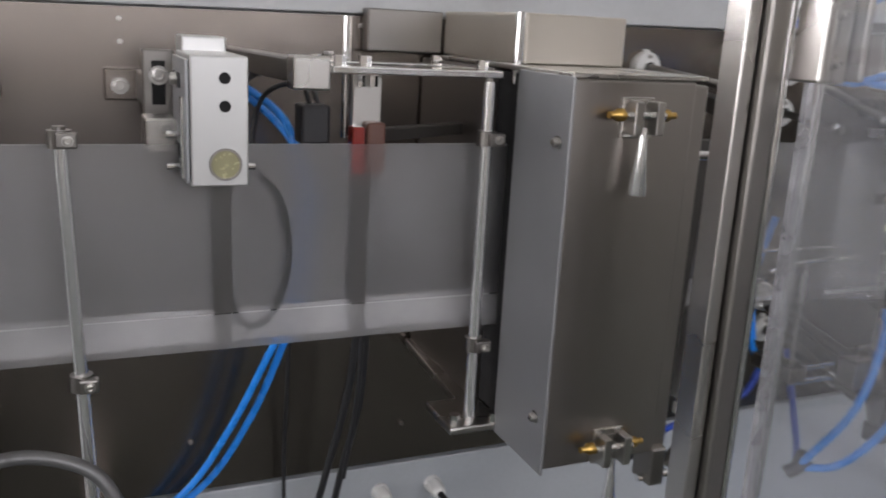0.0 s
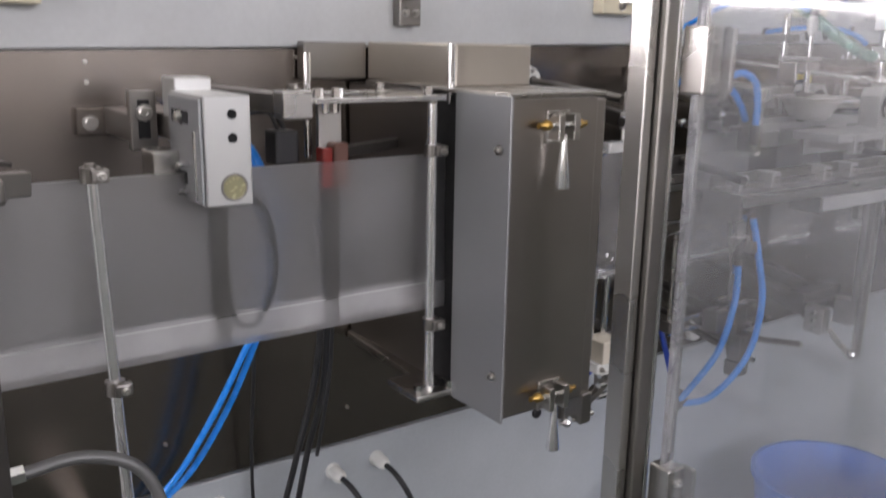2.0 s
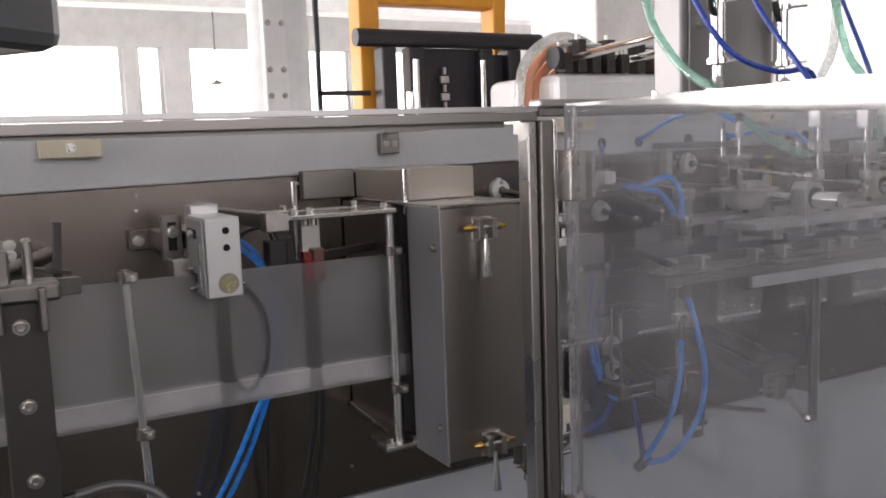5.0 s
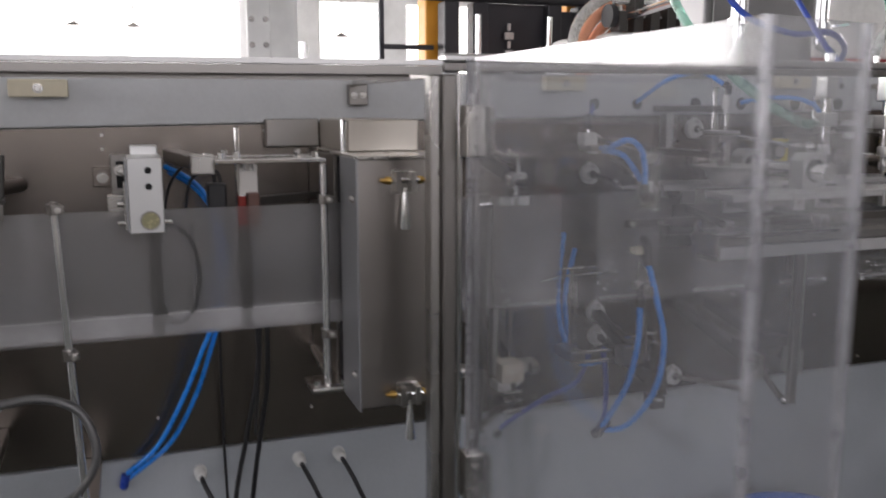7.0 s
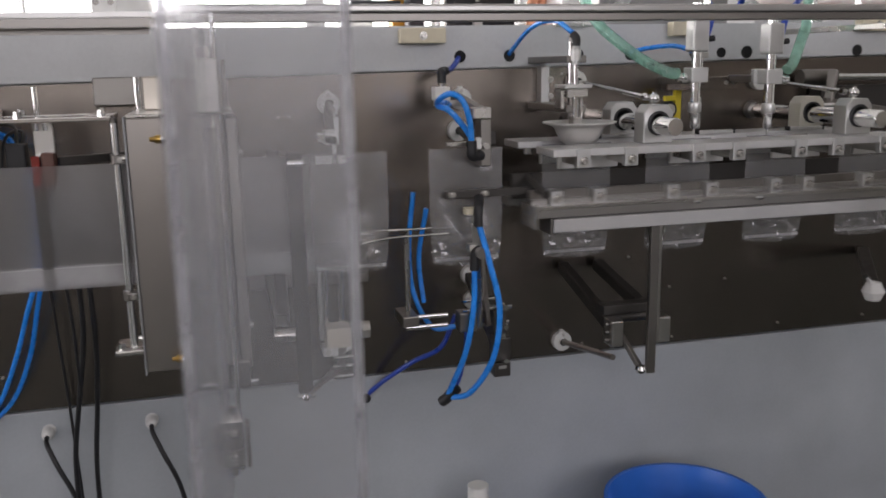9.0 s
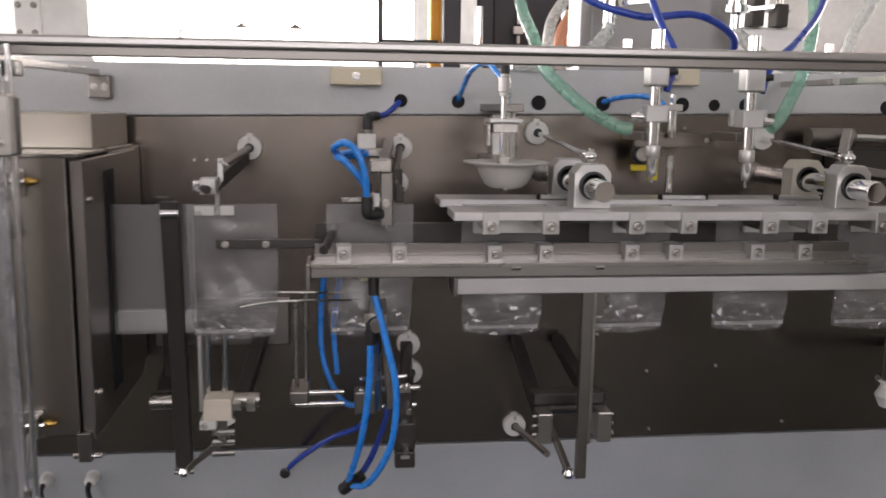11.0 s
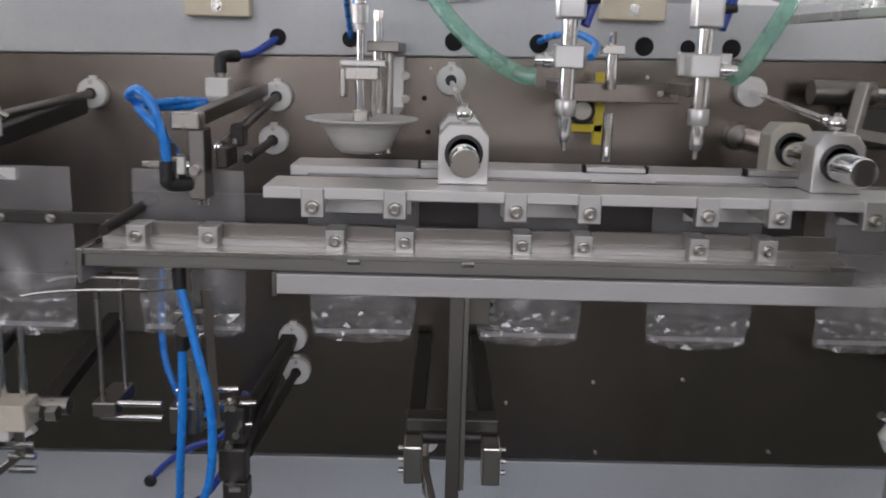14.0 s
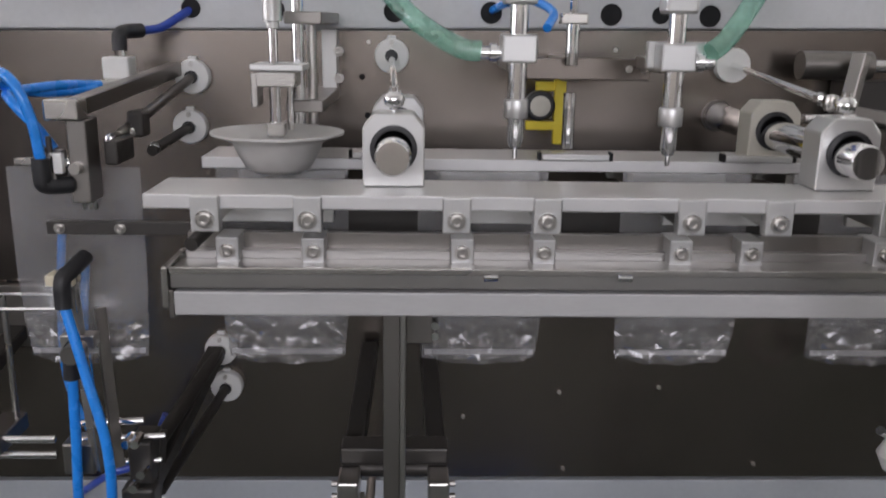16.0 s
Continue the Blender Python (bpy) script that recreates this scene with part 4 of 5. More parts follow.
part("slide", box(0.903, 0.913, 0.694, 0.722, 1.372, 1.404, 0.0015), DULL, su)
part("pin", rod((0.907, 0.70, 1.404), (0.907, 0.70, 1.418), 0.0025, 10), BURNT, su)
part("elbow", hose([(0.902, 0.692, 1.40), (0.902, 0.692, 1.384), (0.904, 0.694, 1.376), (0.922, 0.706, 1.375)], 0.0078, 12), BLACK, su, "black elbow fitting", True)
part("cross_strip", box(0.868, 0.905, 0.715, 0.725, 1.39, 1.396, 0.001), STEEL, su)
for k in range(3):
    part("bolt", rod((0.93 + k * 0.005, 0.708, 1.352), (0.93 + k * 0.005, 0.708, 1.359), 0.002, 8), CHROME, su)
for px_, py_, pz_ in ((0.945, 0.80, 1.41), (0.95, 0.86, 1.386), (0.935, 0.775, 1.405)):
    part("joint", lathe([(0, -0.007), (0.006, -0.004), (0.007, 0), (0.006, 0.004), (0, 0.007)], (px_, py_, pz_)), CHROME, su, smooth=True)
va = thing("air_valve", (0.908, 0.897, 1.465), "white air valve with black elbow on the suction arm", "valve")
part("body", box(0.894, 0.922, 0.882, 0.91, 1.455, 1.478, 0.002), WHITE, va)
part("neck", rod((0.910, 0.896, 1.478), (0.910, 0.896, 1.486), 0.006, 12), CHROME, va)
part("elbow", hose([(0.910, 0.896, 1.484), (0.910, 0.898, 1.500), (0.914, 0.91, 1.504), (0.925, 0.925, 1.505)], 0.0078, 12), BLACK, va, "black elbow fitting", True)
tube("air_tube", [(0.925, 0.925, 1.505), (0.94, 0.945, 1.508), (0.956, 0.965, 1.52), (0.967, 0.985, 1.53)], 0.0048, NAVY, "dark blue air tube leading into a header hole", group="blue air tubes")
tube("air_tube", [(0.902, 0.692, 1.398), (0.899, 0.69, 1.43), (0.889, 0.69, 1.46), (0.872, 0.70, 1.472), (0.858, 0.72, 1.462), (0.872, 0.77, 1.45), (0.905, 0.83, 1.449)], 0.0048, BLUE, "bright blue air tube looping at the suction arm", group="blue air tubes")
tube("air_tube", [(0.905, 0.84, 1.452), (0.885, 0.79, 1.455), (0.862, 0.74, 1.452), (0.872, 0.715, 1.447), (0.892, 0.712, 1.425), (0.906, 0.712, 1.405)], 0.0048, BLUE, "bright blue air tube looping at the suction arm", group="blue air tubes")

# ---- lower suction opener
sl = thing("suction_opener", (0.91, 0.72, 1.05), "lower pouch suction bracket of steel bars with black fittings", "suction arm")
part("upright", bar((0.918, 0.715, 1.09), (0.912, 0.705, 1.292), 0.013, 0.006), STEEL, sl)
part("upright", bar((0.936, 0.72, 1.09), (0.925, 0.735, 1.25), 0.01, 0.006), DULL, sl)
part("head", box(0.893, 0.918, 0.695, 0.715, 1.283, 1.293, 0.001), CREAM, sl)
part("side_lug", box(0.899, 0.93, 0.70, 0.716, 1.222, 1.234, 0.001), STEEL, sl)
part("elbow", hose([(0.922, 0.72, 1.305), (0.916, 0.70, 1.297), (0.911, 0.69, 1.29), (0.911, 0.688, 1.265)], 0.0075, 12), BLACK, sl, "black elbow fitting", True)
part("tee", hose([(0.918, 0.70, 1.226), (0.91, 0.70, 1.222), (0.908, 0.70, 1.212), (0.907, 0.70, 1.192)], 0.0078, 12), BLACK, sl, "black tube fitting", True)
part("knob", rod((0.915, 0.68, 1.222), (0.915, 0.70, 1.222), 0.009, 16), DULL, sl, smooth=True)
for z, x1 in ((1.118, 0.98), (1.092, 0.975), (1.135, 0.96)):
    part("cross_rod", rod((0.892, 0.722, z), (x1, 0.73, z), 0.0035, 12), CHROME, sl, smooth=True)
part("slide_block", box(0.885, 0.915, 0.712, 0.74, 1.085, 1.118, 0.002), DULL, sl)
part("pivot_block", box(0.945, 0.968, 0.72, 0.76, 1.07, 1.115, 0.002), BURNT, sl)
part("lever", bar((0.962, 0.76, 1.11), (0.957, 0.72, 1.014), 0.02, 0.014), BURNT, sl)
part("lever_foot", box(0.943, 0.972, 0.71, 0.735, 1.002, 1.027, 0.002), BURNT, sl)
part("foot_mark", box(0.951, 0.964, 0.7085, 0.7098, 1.017, 1.022), ALU, sl)
part("back_arm", bar((0.978, 0.965, 1.115), (0.955, 0.73, 1.055), 0.02, 0.018), BURNT, sl)
part("arm_cap", box(0.94, 0.972, 0.706, 0.73, 1.03, 1.072, 0.003), BURNT, sl)
for bx, by, bz in ((0.962, 0.71, 1.09), (0.955, 0.705, 1.078), (0.96, 0.705, 1.125), (0.952, 0.705, 1.125), (0.958, 0.7, 1.035)):
    part("bolt", rod((bx, by - 0.008, bz), (bx, by + 0.012, bz), 0.0045, 8), CHROME, sl)
tube("air_tube", [(0.911, 0.688, 1.27), (0.927, 0.681, 1.205), (0.942, 0.678, 1.13), (0.935, 0.69, 1.045), (0.905, 0.725, 0.975), (0.876, 0.767, 0.953)], 0.005, BLUE, "bright blue air tube hanging in a long bow", group="blue air tubes")
tube("air_tube", [(0.907, 0.70, 1.196), (0.905, 0.70, 1.13), (0.895, 0.715, 1.05), (0.876, 0.762, 0.96)], 0.005, BLUE, "bright blue air tube hanging in a long bow", group="blue air tubes")
tube("air_tube", [(0.874, 0.767, 0.953), (0.905, 0.80, 0.97), (0.935, 0.85, 1.02), (0.945, 0.88, 1.07)], 0.0048, NAVY, "dark blue air tube under the suction bracket", group="blue air tubes")
tube("air_tube", [(0.768, 0.985, 0.886), (0.80, 0.955, 0.925), (0.85, 0.92, 0.97), (0.90, 0.9, 1.0), (0.93, 0.9, 1.06)], 0.0048, NAVY, "dark blue air tube leading into the lower panel", group="blue air tubes")
tube("air_tube", [(0.845, 0.86, 1.30), (0.835, 0.86, 1.2), (0.84, 0.85, 1.12), (0.87, 0.84, 1.06), (0.91, 0.83, 1.06)], 0.0046, BLUE, "blue air tube behind the guide prongs", group="blue air tubes")
tube("air_tube", [(0.868, 0.86, 1.27), (0.855, 0.87, 1.18), (0.86, 0.86, 1.1)], 0.0046, BLUE, "blue air tube behind the guide prongs", group="blue air tubes")
tj = thing("tube_fitting", (0.874, 0.767, 0.952), "black tee fitting joining the blue tubes", "fitting")
part("tee", hose([(0.884, 0.76, 0.968), (0.876, 0.766, 0.954), (0.868, 0.774, 0.944)], 0.0095, 12), BLACK, tj, smooth=True)
part("branch", rod((0.876, 0.766, 0.954), (0.898, 0.78, 0.963), 0.0085, 14), BLACK, tj, smooth=True)
ex = thing("tube_fitting", (0.768, 0.976, 0.886), "dark tube entry on the lower panel", "fitting")
part("ring", lathe([(0.009, 0.0), (0.009, 0.004), (0.006, 0.005), (0, 0.005)], (0.768, 0.976, 0.886), "Y", 18), BLACK, ex)

# ---------------------------------------------------------------- upper jaws on two cross shafts
sh = thing("cross_shafts", (1.39, 0.8, 1.415), "two thick polished steel shafts standing out from the back panel", "shaft")
for sx in (1.208, 1.587):
    part("shaft", lathe([(0, -0.362), (0.0135, -0.362), (0.0145, -0.36), (0.0145, 0.002), (0.0132, 0.0045), (0.0, 0.0045)], (sx, 0.618, 1.415), "Y", 32), CHROME, sh, smooth=True)
    part("wall_flange", lathe([(0.0185, 0), (0.0185, 0.006), (0.0165, 0.008), (0.0165, 0.012), (0, 0.012)], (sx, YP, 1.415), "Y", 24), DULL, sh)

CX = (1.0615, 1.1415, 1.259, 1.331, 1.4465, 1.517, 1.610, 1.70)


def clamp_mesh(w, h, d):
    return lambda: box(-w / 2, w / 2, 0, d, -h / 2, h / 2, 0.0012)


def bearing(parent, sx, y0, y1, m):
    """A bearing block with chamfered top corners, a black bush and its bolts."""
    bm = bmesh.new()
    w, z0, z1, c = 0.0255, 1.3835, 1.444, 0.012
    prof = [(-w, z0), (w, z0), (w, z1 - c), (w - c * 0.8, z1), (-w + c * 0.8, z1), (-w, z1 - c)]
    a = [bm.verts.new((sx + x, y0, z)) for x, z in prof]
    b = [bm.verts.new((sx + x, y1, z)) for x, z in prof]
    bm.faces.new(a)
    bm.faces.new(b[::-1])
    for i in range(6):
        k = (i + 1) % 6
        bm.faces.new((a[k], a[i], b[i], b[k]))
    bmesh.ops.recalc_face_normals(bm, faces=bm.faces)
    bmesh.ops.bevel(bm, geom=list(bm.edges), offset=0.0012, segments=1, affect="EDGES")
    blk = part("bearing_block", bm, m, parent)
    part("bush", lathe([(0.0195, 0.0), (0.0195, 0.0022), (0.0175, 0.0025), (0.0155, 0.0025), (0.0155, 0.0)], (sx, y0, 1.415), "Y", 28), BLACK, blk, "black bush ring")
    part("bush_face", lathe([(0.0185, 0.0005), (0, 0.0005)], (sx, y0, 1.415), "Y", 28), DARK, blk)
    return blk


def jaw(y_face, side, label):
    """One upper jaw: bar, hanging clamps with screws, lower lip plates, bearing blocks."""
    s = side
    j = thing("upper_jaw", (1.3, y_face, 1.37), label, "clamp bar", "upper jaws")
    lo, hi = sorted((y_face, y_face + s * 0.074))
    part("bar", box(1.013, 1.662, lo, hi, 1.3715, 1.3832, 0.001), RAIL, j)
    lo, hi = sorted((y_face + s * 0.072, y_face + s * 0.078))
    for sx0, sx1 in ((1.05, 1.155), (1.25, 1.35), (1.445, 1.54), (1.61, 1.66)):
        part("lip_plate", box(sx0, sx1, lo, hi, 1.345, 1.3712, 0.0008), ALU, j)
    for k, cx in enumerate(CX[:7]):
        me = shared("upper_clamp", clamp_mesh(0.0225, 0.029, 0.012), ALU)
        yy = y_face - 0.004 if s > 0 else y_face - 0.008
        c = piece("clamp", me, (cx, yy, 1.3685), j)
        if s > 0:
            screw((cx, yy, 1.364), j, 0.0052)
        lo, hi = sorted((y_face + s * 0.008, y_face + s * 0.072))
        part("arm", box(cx - 0.006, cx + 0.006, lo, hi, 1.356, 1.3705, 0.001), STEEL, j)
    for sx, m in ((1.208, ALU), (1.587, ALU if s > 0 else BEIGE)):
        lo, hi = sorted((y_face + s * 0.038, y_face + s * 0.072))
        b = bearing(j, sx, lo, hi, m)
        if s > 0:
            part("ball_joint", lathe([(0.003, 0.0), (0.003, 0.004), (0.0075, 0.006), (0.009, 0.0105), (0.0075, 0.015), (0.004, 0.0175), (0.004, 0.021), (0, 0.021)], (sx, lo + 0.017, 1.443)), CHROME, b, "chrome ball joint", True)
    return j


jf = jaw(0.630, 1, "front upper jaw bar of milled aluminium with screwed clamps")
jr = jaw(0.862, -1, "rear upper jaw bar of milled aluminium behind the pouches")
for sx0 in (1.163, 1.352, 1.538):
    part("insert", box(sx0, sx0 + 0.068, 0.783, 0.795, 1.3836, 1.390, 0.0008), ALU, jr, "pale insert strip")
    for ex in (sx0 - 0.0035, sx0 + 0.0685):
        part("insert_end", box(ex, ex + 0.003, 0.783, 0.795, 1.3836, 1.3915), DARK, jr)
for lx, a in ((1.208, (1.197, 0.968, 1.48)), (1.587, (1.597, 0.968, 1.475))):
    lk = thing("pull_rod", (lx, 0.68, 1.45), "thin polished pull rod between back panel and jaw", "rod", "jaw pull rods")
    part("rod", rod((lx, 0.69, 1.456), a, 0.0038, 12), CHROME, lk, smooth=True)
    part("rod_end", lathe([(0.0, -0.008), (0.006, -0.006), (0.0075, 0), (0.006, 0.006), (0, 0.008)], (lx, 0.69, 1.456)), STEEL, lk, smooth=True)
    part("lock_nut", rod(Vector((lx, 0.69, 1.456)).lerp(Vector(a), 0.06), Vector((lx, 0.69, 1.456)).lerp(Vector(a), 0.1), 0.006, 6), CHROME, lk)
part("boss", rod((1.597, 0.965, 1.475), (1.597, 0.979, 1.475), 0.02, 24), WHITE, sh, "white nylon boss")

# ---------------------------------------------------------------- lower shuttle with its jaws
sht = thing("shuttle", (1.34, 0.7, 1.3), "sliding lower shuttle rail with paired steel clamps", "shuttle rail")
part("channel", box(1.018, 1.80, 0.650, 0.690, 1.2965, 1.3125, 0.0012), CHANNEL, sht)
part("channel_lip", box(1.018, 1.80, 0.6475, 0.6515, 1.310, 1.3155, 0.0006), STEEL, sht)
part("end_plate", box(1.012, 1.0175, 0.645, 0.712, 1.28, 1.316, 0.001), STEEL, sht)
part("front_jaw", box(1.022, 1.80, 0.700, 0.708, 1.309, 1.334, 0.0008), DULL, sht)
part("jaw_step", box(1.022, 1.80, 0.690, 0.7, 1.309, 1.320, 0.0008), CHANNEL, sht)
# Near-black colour here stands in for the shadow between the pouches.
part("shaded_rear_jaw", box(1.022, 1.80, 0.782, 0.79, 1.309, 1.352, 0.0008), BURNT, sht)
part("rear_channel", box(1.018, 1.80, 0.792, 0.84, 1.2965, 1.3125, 0.0012), CHANNEL, sht)
part("slide_rod", rod((1.018, 0.72, 1.303), (1.80, 0.72, 1.303), 0.006, 14), CHROME, sht, smooth=True)
part("gripper_bar", box(0.888, 1.03, 0.722, 0.729, 1.325, 1.337, 0.001), BURNT, sht)
for bx in (0.90, 0.955):
    screw((bx, 0.722, 1.331), sht, 0.0035)
part("stop_rod", rod((1.035, 0.66, 1.332), (1.05, 0.78, 1.345), 0.006, 14), BURNT, sht, smooth=True)
for cx in (1.0615, 1.1365, 1.268, 1.3405, 1.463, 1.527, 1.648, 1.72):
    me = shared("lower_clamp", clamp_mesh(0.0205, 0.0255, 0.034), ALU)
    piece("clamp", me, (cx, 0.678, 1.3215), sht)
    screw((cx, 0.678, 1.322), sht, 0.0048)
    me2 = shared("rear_clamp", clamp_mesh(0.012, 0.02, 0.010), ALU)
    piece("rear_clamp", me2, (cx - 0.02, 0.79, 1.34), sht)
for bx in (1.285, 1.40):
    part("rail_bolt", rod((bx, 0.645, 1.309), (bx + 0.012, 0.645, 1.309), 0.0032, 10), CHROME, sht)

fr = thing("support_rail", (1.34, 0.65, 1.27), "light milled support rail under the shuttle on a steel post", "rail")
rail_bar = part("rail", box(1.0215, 1.655, 0.646, 0.660, 1.2735, 1.2945, 0.0012), RAILGREY, fr)
rail_cap = part("rail_end", box(1.0165, 1.021, 0.648, 0.70, 1.27, 1.2955, 0.001), DULL, fr)
part("rear_rail", box(1.0215, 2.6, 0.80, 0.82, 1.272, 1.294, 0.0012), DULL, fr)
part("post", box(1.1985, 1.2135, 0.661, 0.671, 0.998, 1.274, 0.001), DULL, fr)
part("post_rib", box(1.2135, 1.2185, 0.661, 0.69, 1.05, 1.274, 0.001), STEEL, fr)
part("ball_end", lathe([(0, -0.009), (0.007, -0.006), (0.0095, 0), (0.007, 0.006), (0, 0.009)], (1.188, 0.665, 1.006)), CHROME, fr, smooth=True)
part("link", bar((1.19, 0.67, 1.006), (1.172, 0.72, 1.06), 0.009, 0.009), DULL, fr)
for ax, s in ((1.162, -1), (1.251, 1)):
    part("swing_arm", bar((ax - 0.008 * s, 0.965, 1.12), (ax, 0.73, 1.068), 0.02, 0.022), BURNT, fr)
    part("arm_block", box(ax - 0.0105, ax + 0.0105, 0.70, 0.735, 1.036, 1.082, 0.002), STEEL, fr)
    for z in (1.046, 1.06, 1.074):
        part("bolt", rod((ax + s * 0.011, 0.715, z), (ax + s * 0.017, 0.715, z), 0.0032, 8), DULL, fr)
part("cross_shaft", rod((1.154, 0.745, 1.075), (1.259, 0.745, 1.075), 0.009, 18), BURNT, fr, smooth=True)
part("arm_plate", box(1.152, 1.261, 0.737, 0.767, 1.083, 1.1, 0.002), BURNT, fr)
for z in (1.258, 1.245, 1.235):
    part("side_bolt", rod((1.245, 0.70, z), (1.245, 0.715, z), 0.004, 8), CHROME, fr)
part("side_plate", box(1.219, 1.243, 0.70, 0.712, 1.228, 1.272, 0.001), DULL, fr)

# ---------------------------------------------------------------- funnel
fu = thing("funnel", (1.1, 0.735, 1.4), "pale frosted filling funnel with a wide rim on a vertical slide", "funnel")
part("cone", lathe([(0.038, 0.0135), (0.046, 0.0165), (0.0585, 0.0205), (0.0605, 0.0205), (0.0605, 0.0185), (0.047, 0.0145), (0.041, 0.0105), (0.037, 0.001), (0.03, -0.0115), (0.022, -0.0165), (0.02, -0.0165), (0.028, -0.01), (0.034, 0.001)], (1.10, 0.735, 1.40), "Z", 40), FUNNEL, fu, smooth=True)
part("stem", rod((1.097, 0.745, 1.40), (1.097, 0.745, 1.478), 0.0052, 16), CHROME, fu, smooth=True)
part("neck", rod((1.097, 0.745, 1.478), (1.097, 0.745, 1.518), 0.0042, 14), CHROME, fu, smooth=True)
part("stem_head", lathe([(0.0045, -0.006), (0.006, -0.005), (0.006, 0.0), (0.0085, 0.001), (0.0085, 0.02), (0.006, 0.022), (0.006, 0.026), (0, 0.026)], (1.097, 0.745, 1.517)), ALU, fu, smooth=True)
part("elbow", hose([(1.097, 0.745, 1.542), (1.097, 0.745, 1.554), (1.093, 0.75, 1.561)], 0.0068, 12), BLACK, fu, "black elbow fitting", True)
part("slide_plate", box(1.076, 1.124, 0.738, 0.785, 1.474, 1.48, 0.001), ALU, fu)
part("guide_block", box(1.081, 1.117, 0.738, 0.775, 1.4595, 1.4735, 0.0015), STEEL, fu)
part("side_block", box(1.074, 1.0805, 0.75, 0.78, 1.44, 1.472, 0.0015), STEEL, fu)
part("guide_pin", rod((1.11, 0.752, 1.42), (1.11, 0.752, 1.4595), 0.003, 12), CHROME, fu, smooth=True)
part("foot_block", box(1.09, 1.106, 0.735, 0.757, 1.415, 1.428, 0.0015), STEEL, fu)
fm = thing("funnel_slide", (1.12, 0.9, 1.45), "steel slide rods and mounting plate behind the funnel", "slide")
part("mount_plate", box(1.118, 1.135, 0.955, 0.979, 1.43, 1.51, 0.001), ALU, fm)
part("slide_rod", rod((1.112, 0.80, 1.40), (1.112, 0.80, 1.55), 0.006, 16), CHROME, fm, smooth=True)
part("slide_rod", rod((1.124, 0.81, 1.40), (1.124, 0.81, 1.52), 0.005, 16), STEEL, fm, smooth=True)
part("top_block", box(1.10, 1.136, 0.79, 0.978, 1.515, 1.527, 0.0015), DULL, fm)
part("low_block", box(1.10, 1.136, 0.79, 0.978, 1.432, 1.444, 0.0015), DULL, fm)
part("nut", rod((1.112, 0.80, 1.55), (1.112, 0.80, 1.56), 0.006, 6), CHROME, fm)
for z in (1.455, 1.485):
    screw((1.137, 0.955, z), fm, 0.004)
tube("air_tube", [(1.093, 0.75, 1.563), (1.08, 0.80, 1.585), (1.068, 0.88, 1.575), (1.063, 0.985, 1.531)], 0.0042, BLUE, "blue air tube from funnel slide into a header hole", group="blue air tubes")

# ---------------------------------------------------------------- nozzles


def nozzle(x, y, label):
    n = thing("nozzle", (x, y, 1.415), label, "nozzle", "filling nozzles")
    part("lower_tube", rod((x, y, 1.452), (x, y, 1.49), 0.0089, 20), CHROME, n, smooth=True)
    part("tip", lathe([(0, 0.0), (0.0046, 0.0), (0.006, 0.0015), (0.0073, 0.007), (0.0075, 0.0075), (0.0075, 0.032), (0, 0.032)], (x, y, 1.411)), ROLLER, n, smooth=True)
    part("ring", lathe([(0.0075, 0), (0.0108, 0.0006), (0.0113, 0.0014), (0.0113, 0.0165), (0.0108, 0.0175), (0.0085, 0.018)], (x, y, 1.438)), ALU, n, smooth=True)
    if x > 1.4:
        part("clamp_plate", box(x - 0.022, x + 0.036, y + 0.0145, y + 0.024, 1.490, 1.515, 0.0015), ALU, n)
    part("body_block", box(x - 0.016, x + 0.016, y - 0.014, y + 0.014, 1.489, 1.514, 0.002), ALU, n)
    part("upper_tube", rod((x, y, 1.514), (x, y, 1.62), 0.0085, 18), CHROME, n, smooth=True)
    part("head_block", box(x - 0.015, x + 0.015, y - 0.014, y + 0.014, 1.54, 1.592, 0.003), ALU, n)
    part("side_port", lathe([(0.0065, 0.014), (0.0065, 0.02), (0.0085, 0.02), (0.0085, 0.026), (0.006, 0.027), (0.006, 0.036), (0, 0.036)] if x > 1.4 else
                            [(0.0065, -0.014), (0.0065, -0.02), (0.0085, -0.02), (0.0085, -0.026), (0.006, -0.027), (0.006, -0.036), (0, -0.036)], (x, y, 1.497), "X", 16), CHROME, n, smooth=True)
    part("air_fitting", rod((x + 0.012, y, 1.56), (x + 0.03, y - 0.004, 1.562), 0.005, 12), BLACK, n)
    part("needle", rod((x, y, 1.401), (x, y, 1.413), 0.0024, 10), CHROME, n, smooth=True)
    return n


n1 = nozzle(1.319, 0.748, "polished steel filling nozzle with clear green product hose")
n2 = nozzle(1.464, 0.748, "polished steel filling nozzle beside the second hose")
tube("product_hose", [(1.285, 0.748, 1.494), (1.265, 0.75, 1.497), (1.226, 0.77, 1.52), (1.194, 0.80, 1.552), (1.173, 0.83, 1.582), (1.166, 0.88, 1.63), (1.163, 0.98, 1.70), (1.165, 1.07, 1.85), (1.165, 1.08, 2.2)], 0.0095, GREENHOSE, "clear green product hose rising behind the guard frame", group="product hoses")
tube("product_hose", [(1.497, 0.748, 1.496), (1.514, 0.755, 1.509), (1.546, 0.78, 1.547), (1.57, 0.80, 1.58), (1.62, 0.87, 1.655), (1.66, 0.95, 1.75), (1.72, 1.08, 2.1)], 0.0095, GREENHOSE, "clear green product hose rising behind the guard frame", group="product hoses")
nb = thing("nozzle_bridge", (1.385, 0.9, 1.47), "steel bridge plate with slide rod behind the nozzles", "bracket")
part("bridge", box(1.33, 1.472, 0.86, 0.872, 1.462, 1.485, 0.0015), PANEL, nb)
part("stand_off", box(1.38, 1.40, 0.872, 0.979, 1.46, 1.484, 0.0015), DULL, nb)
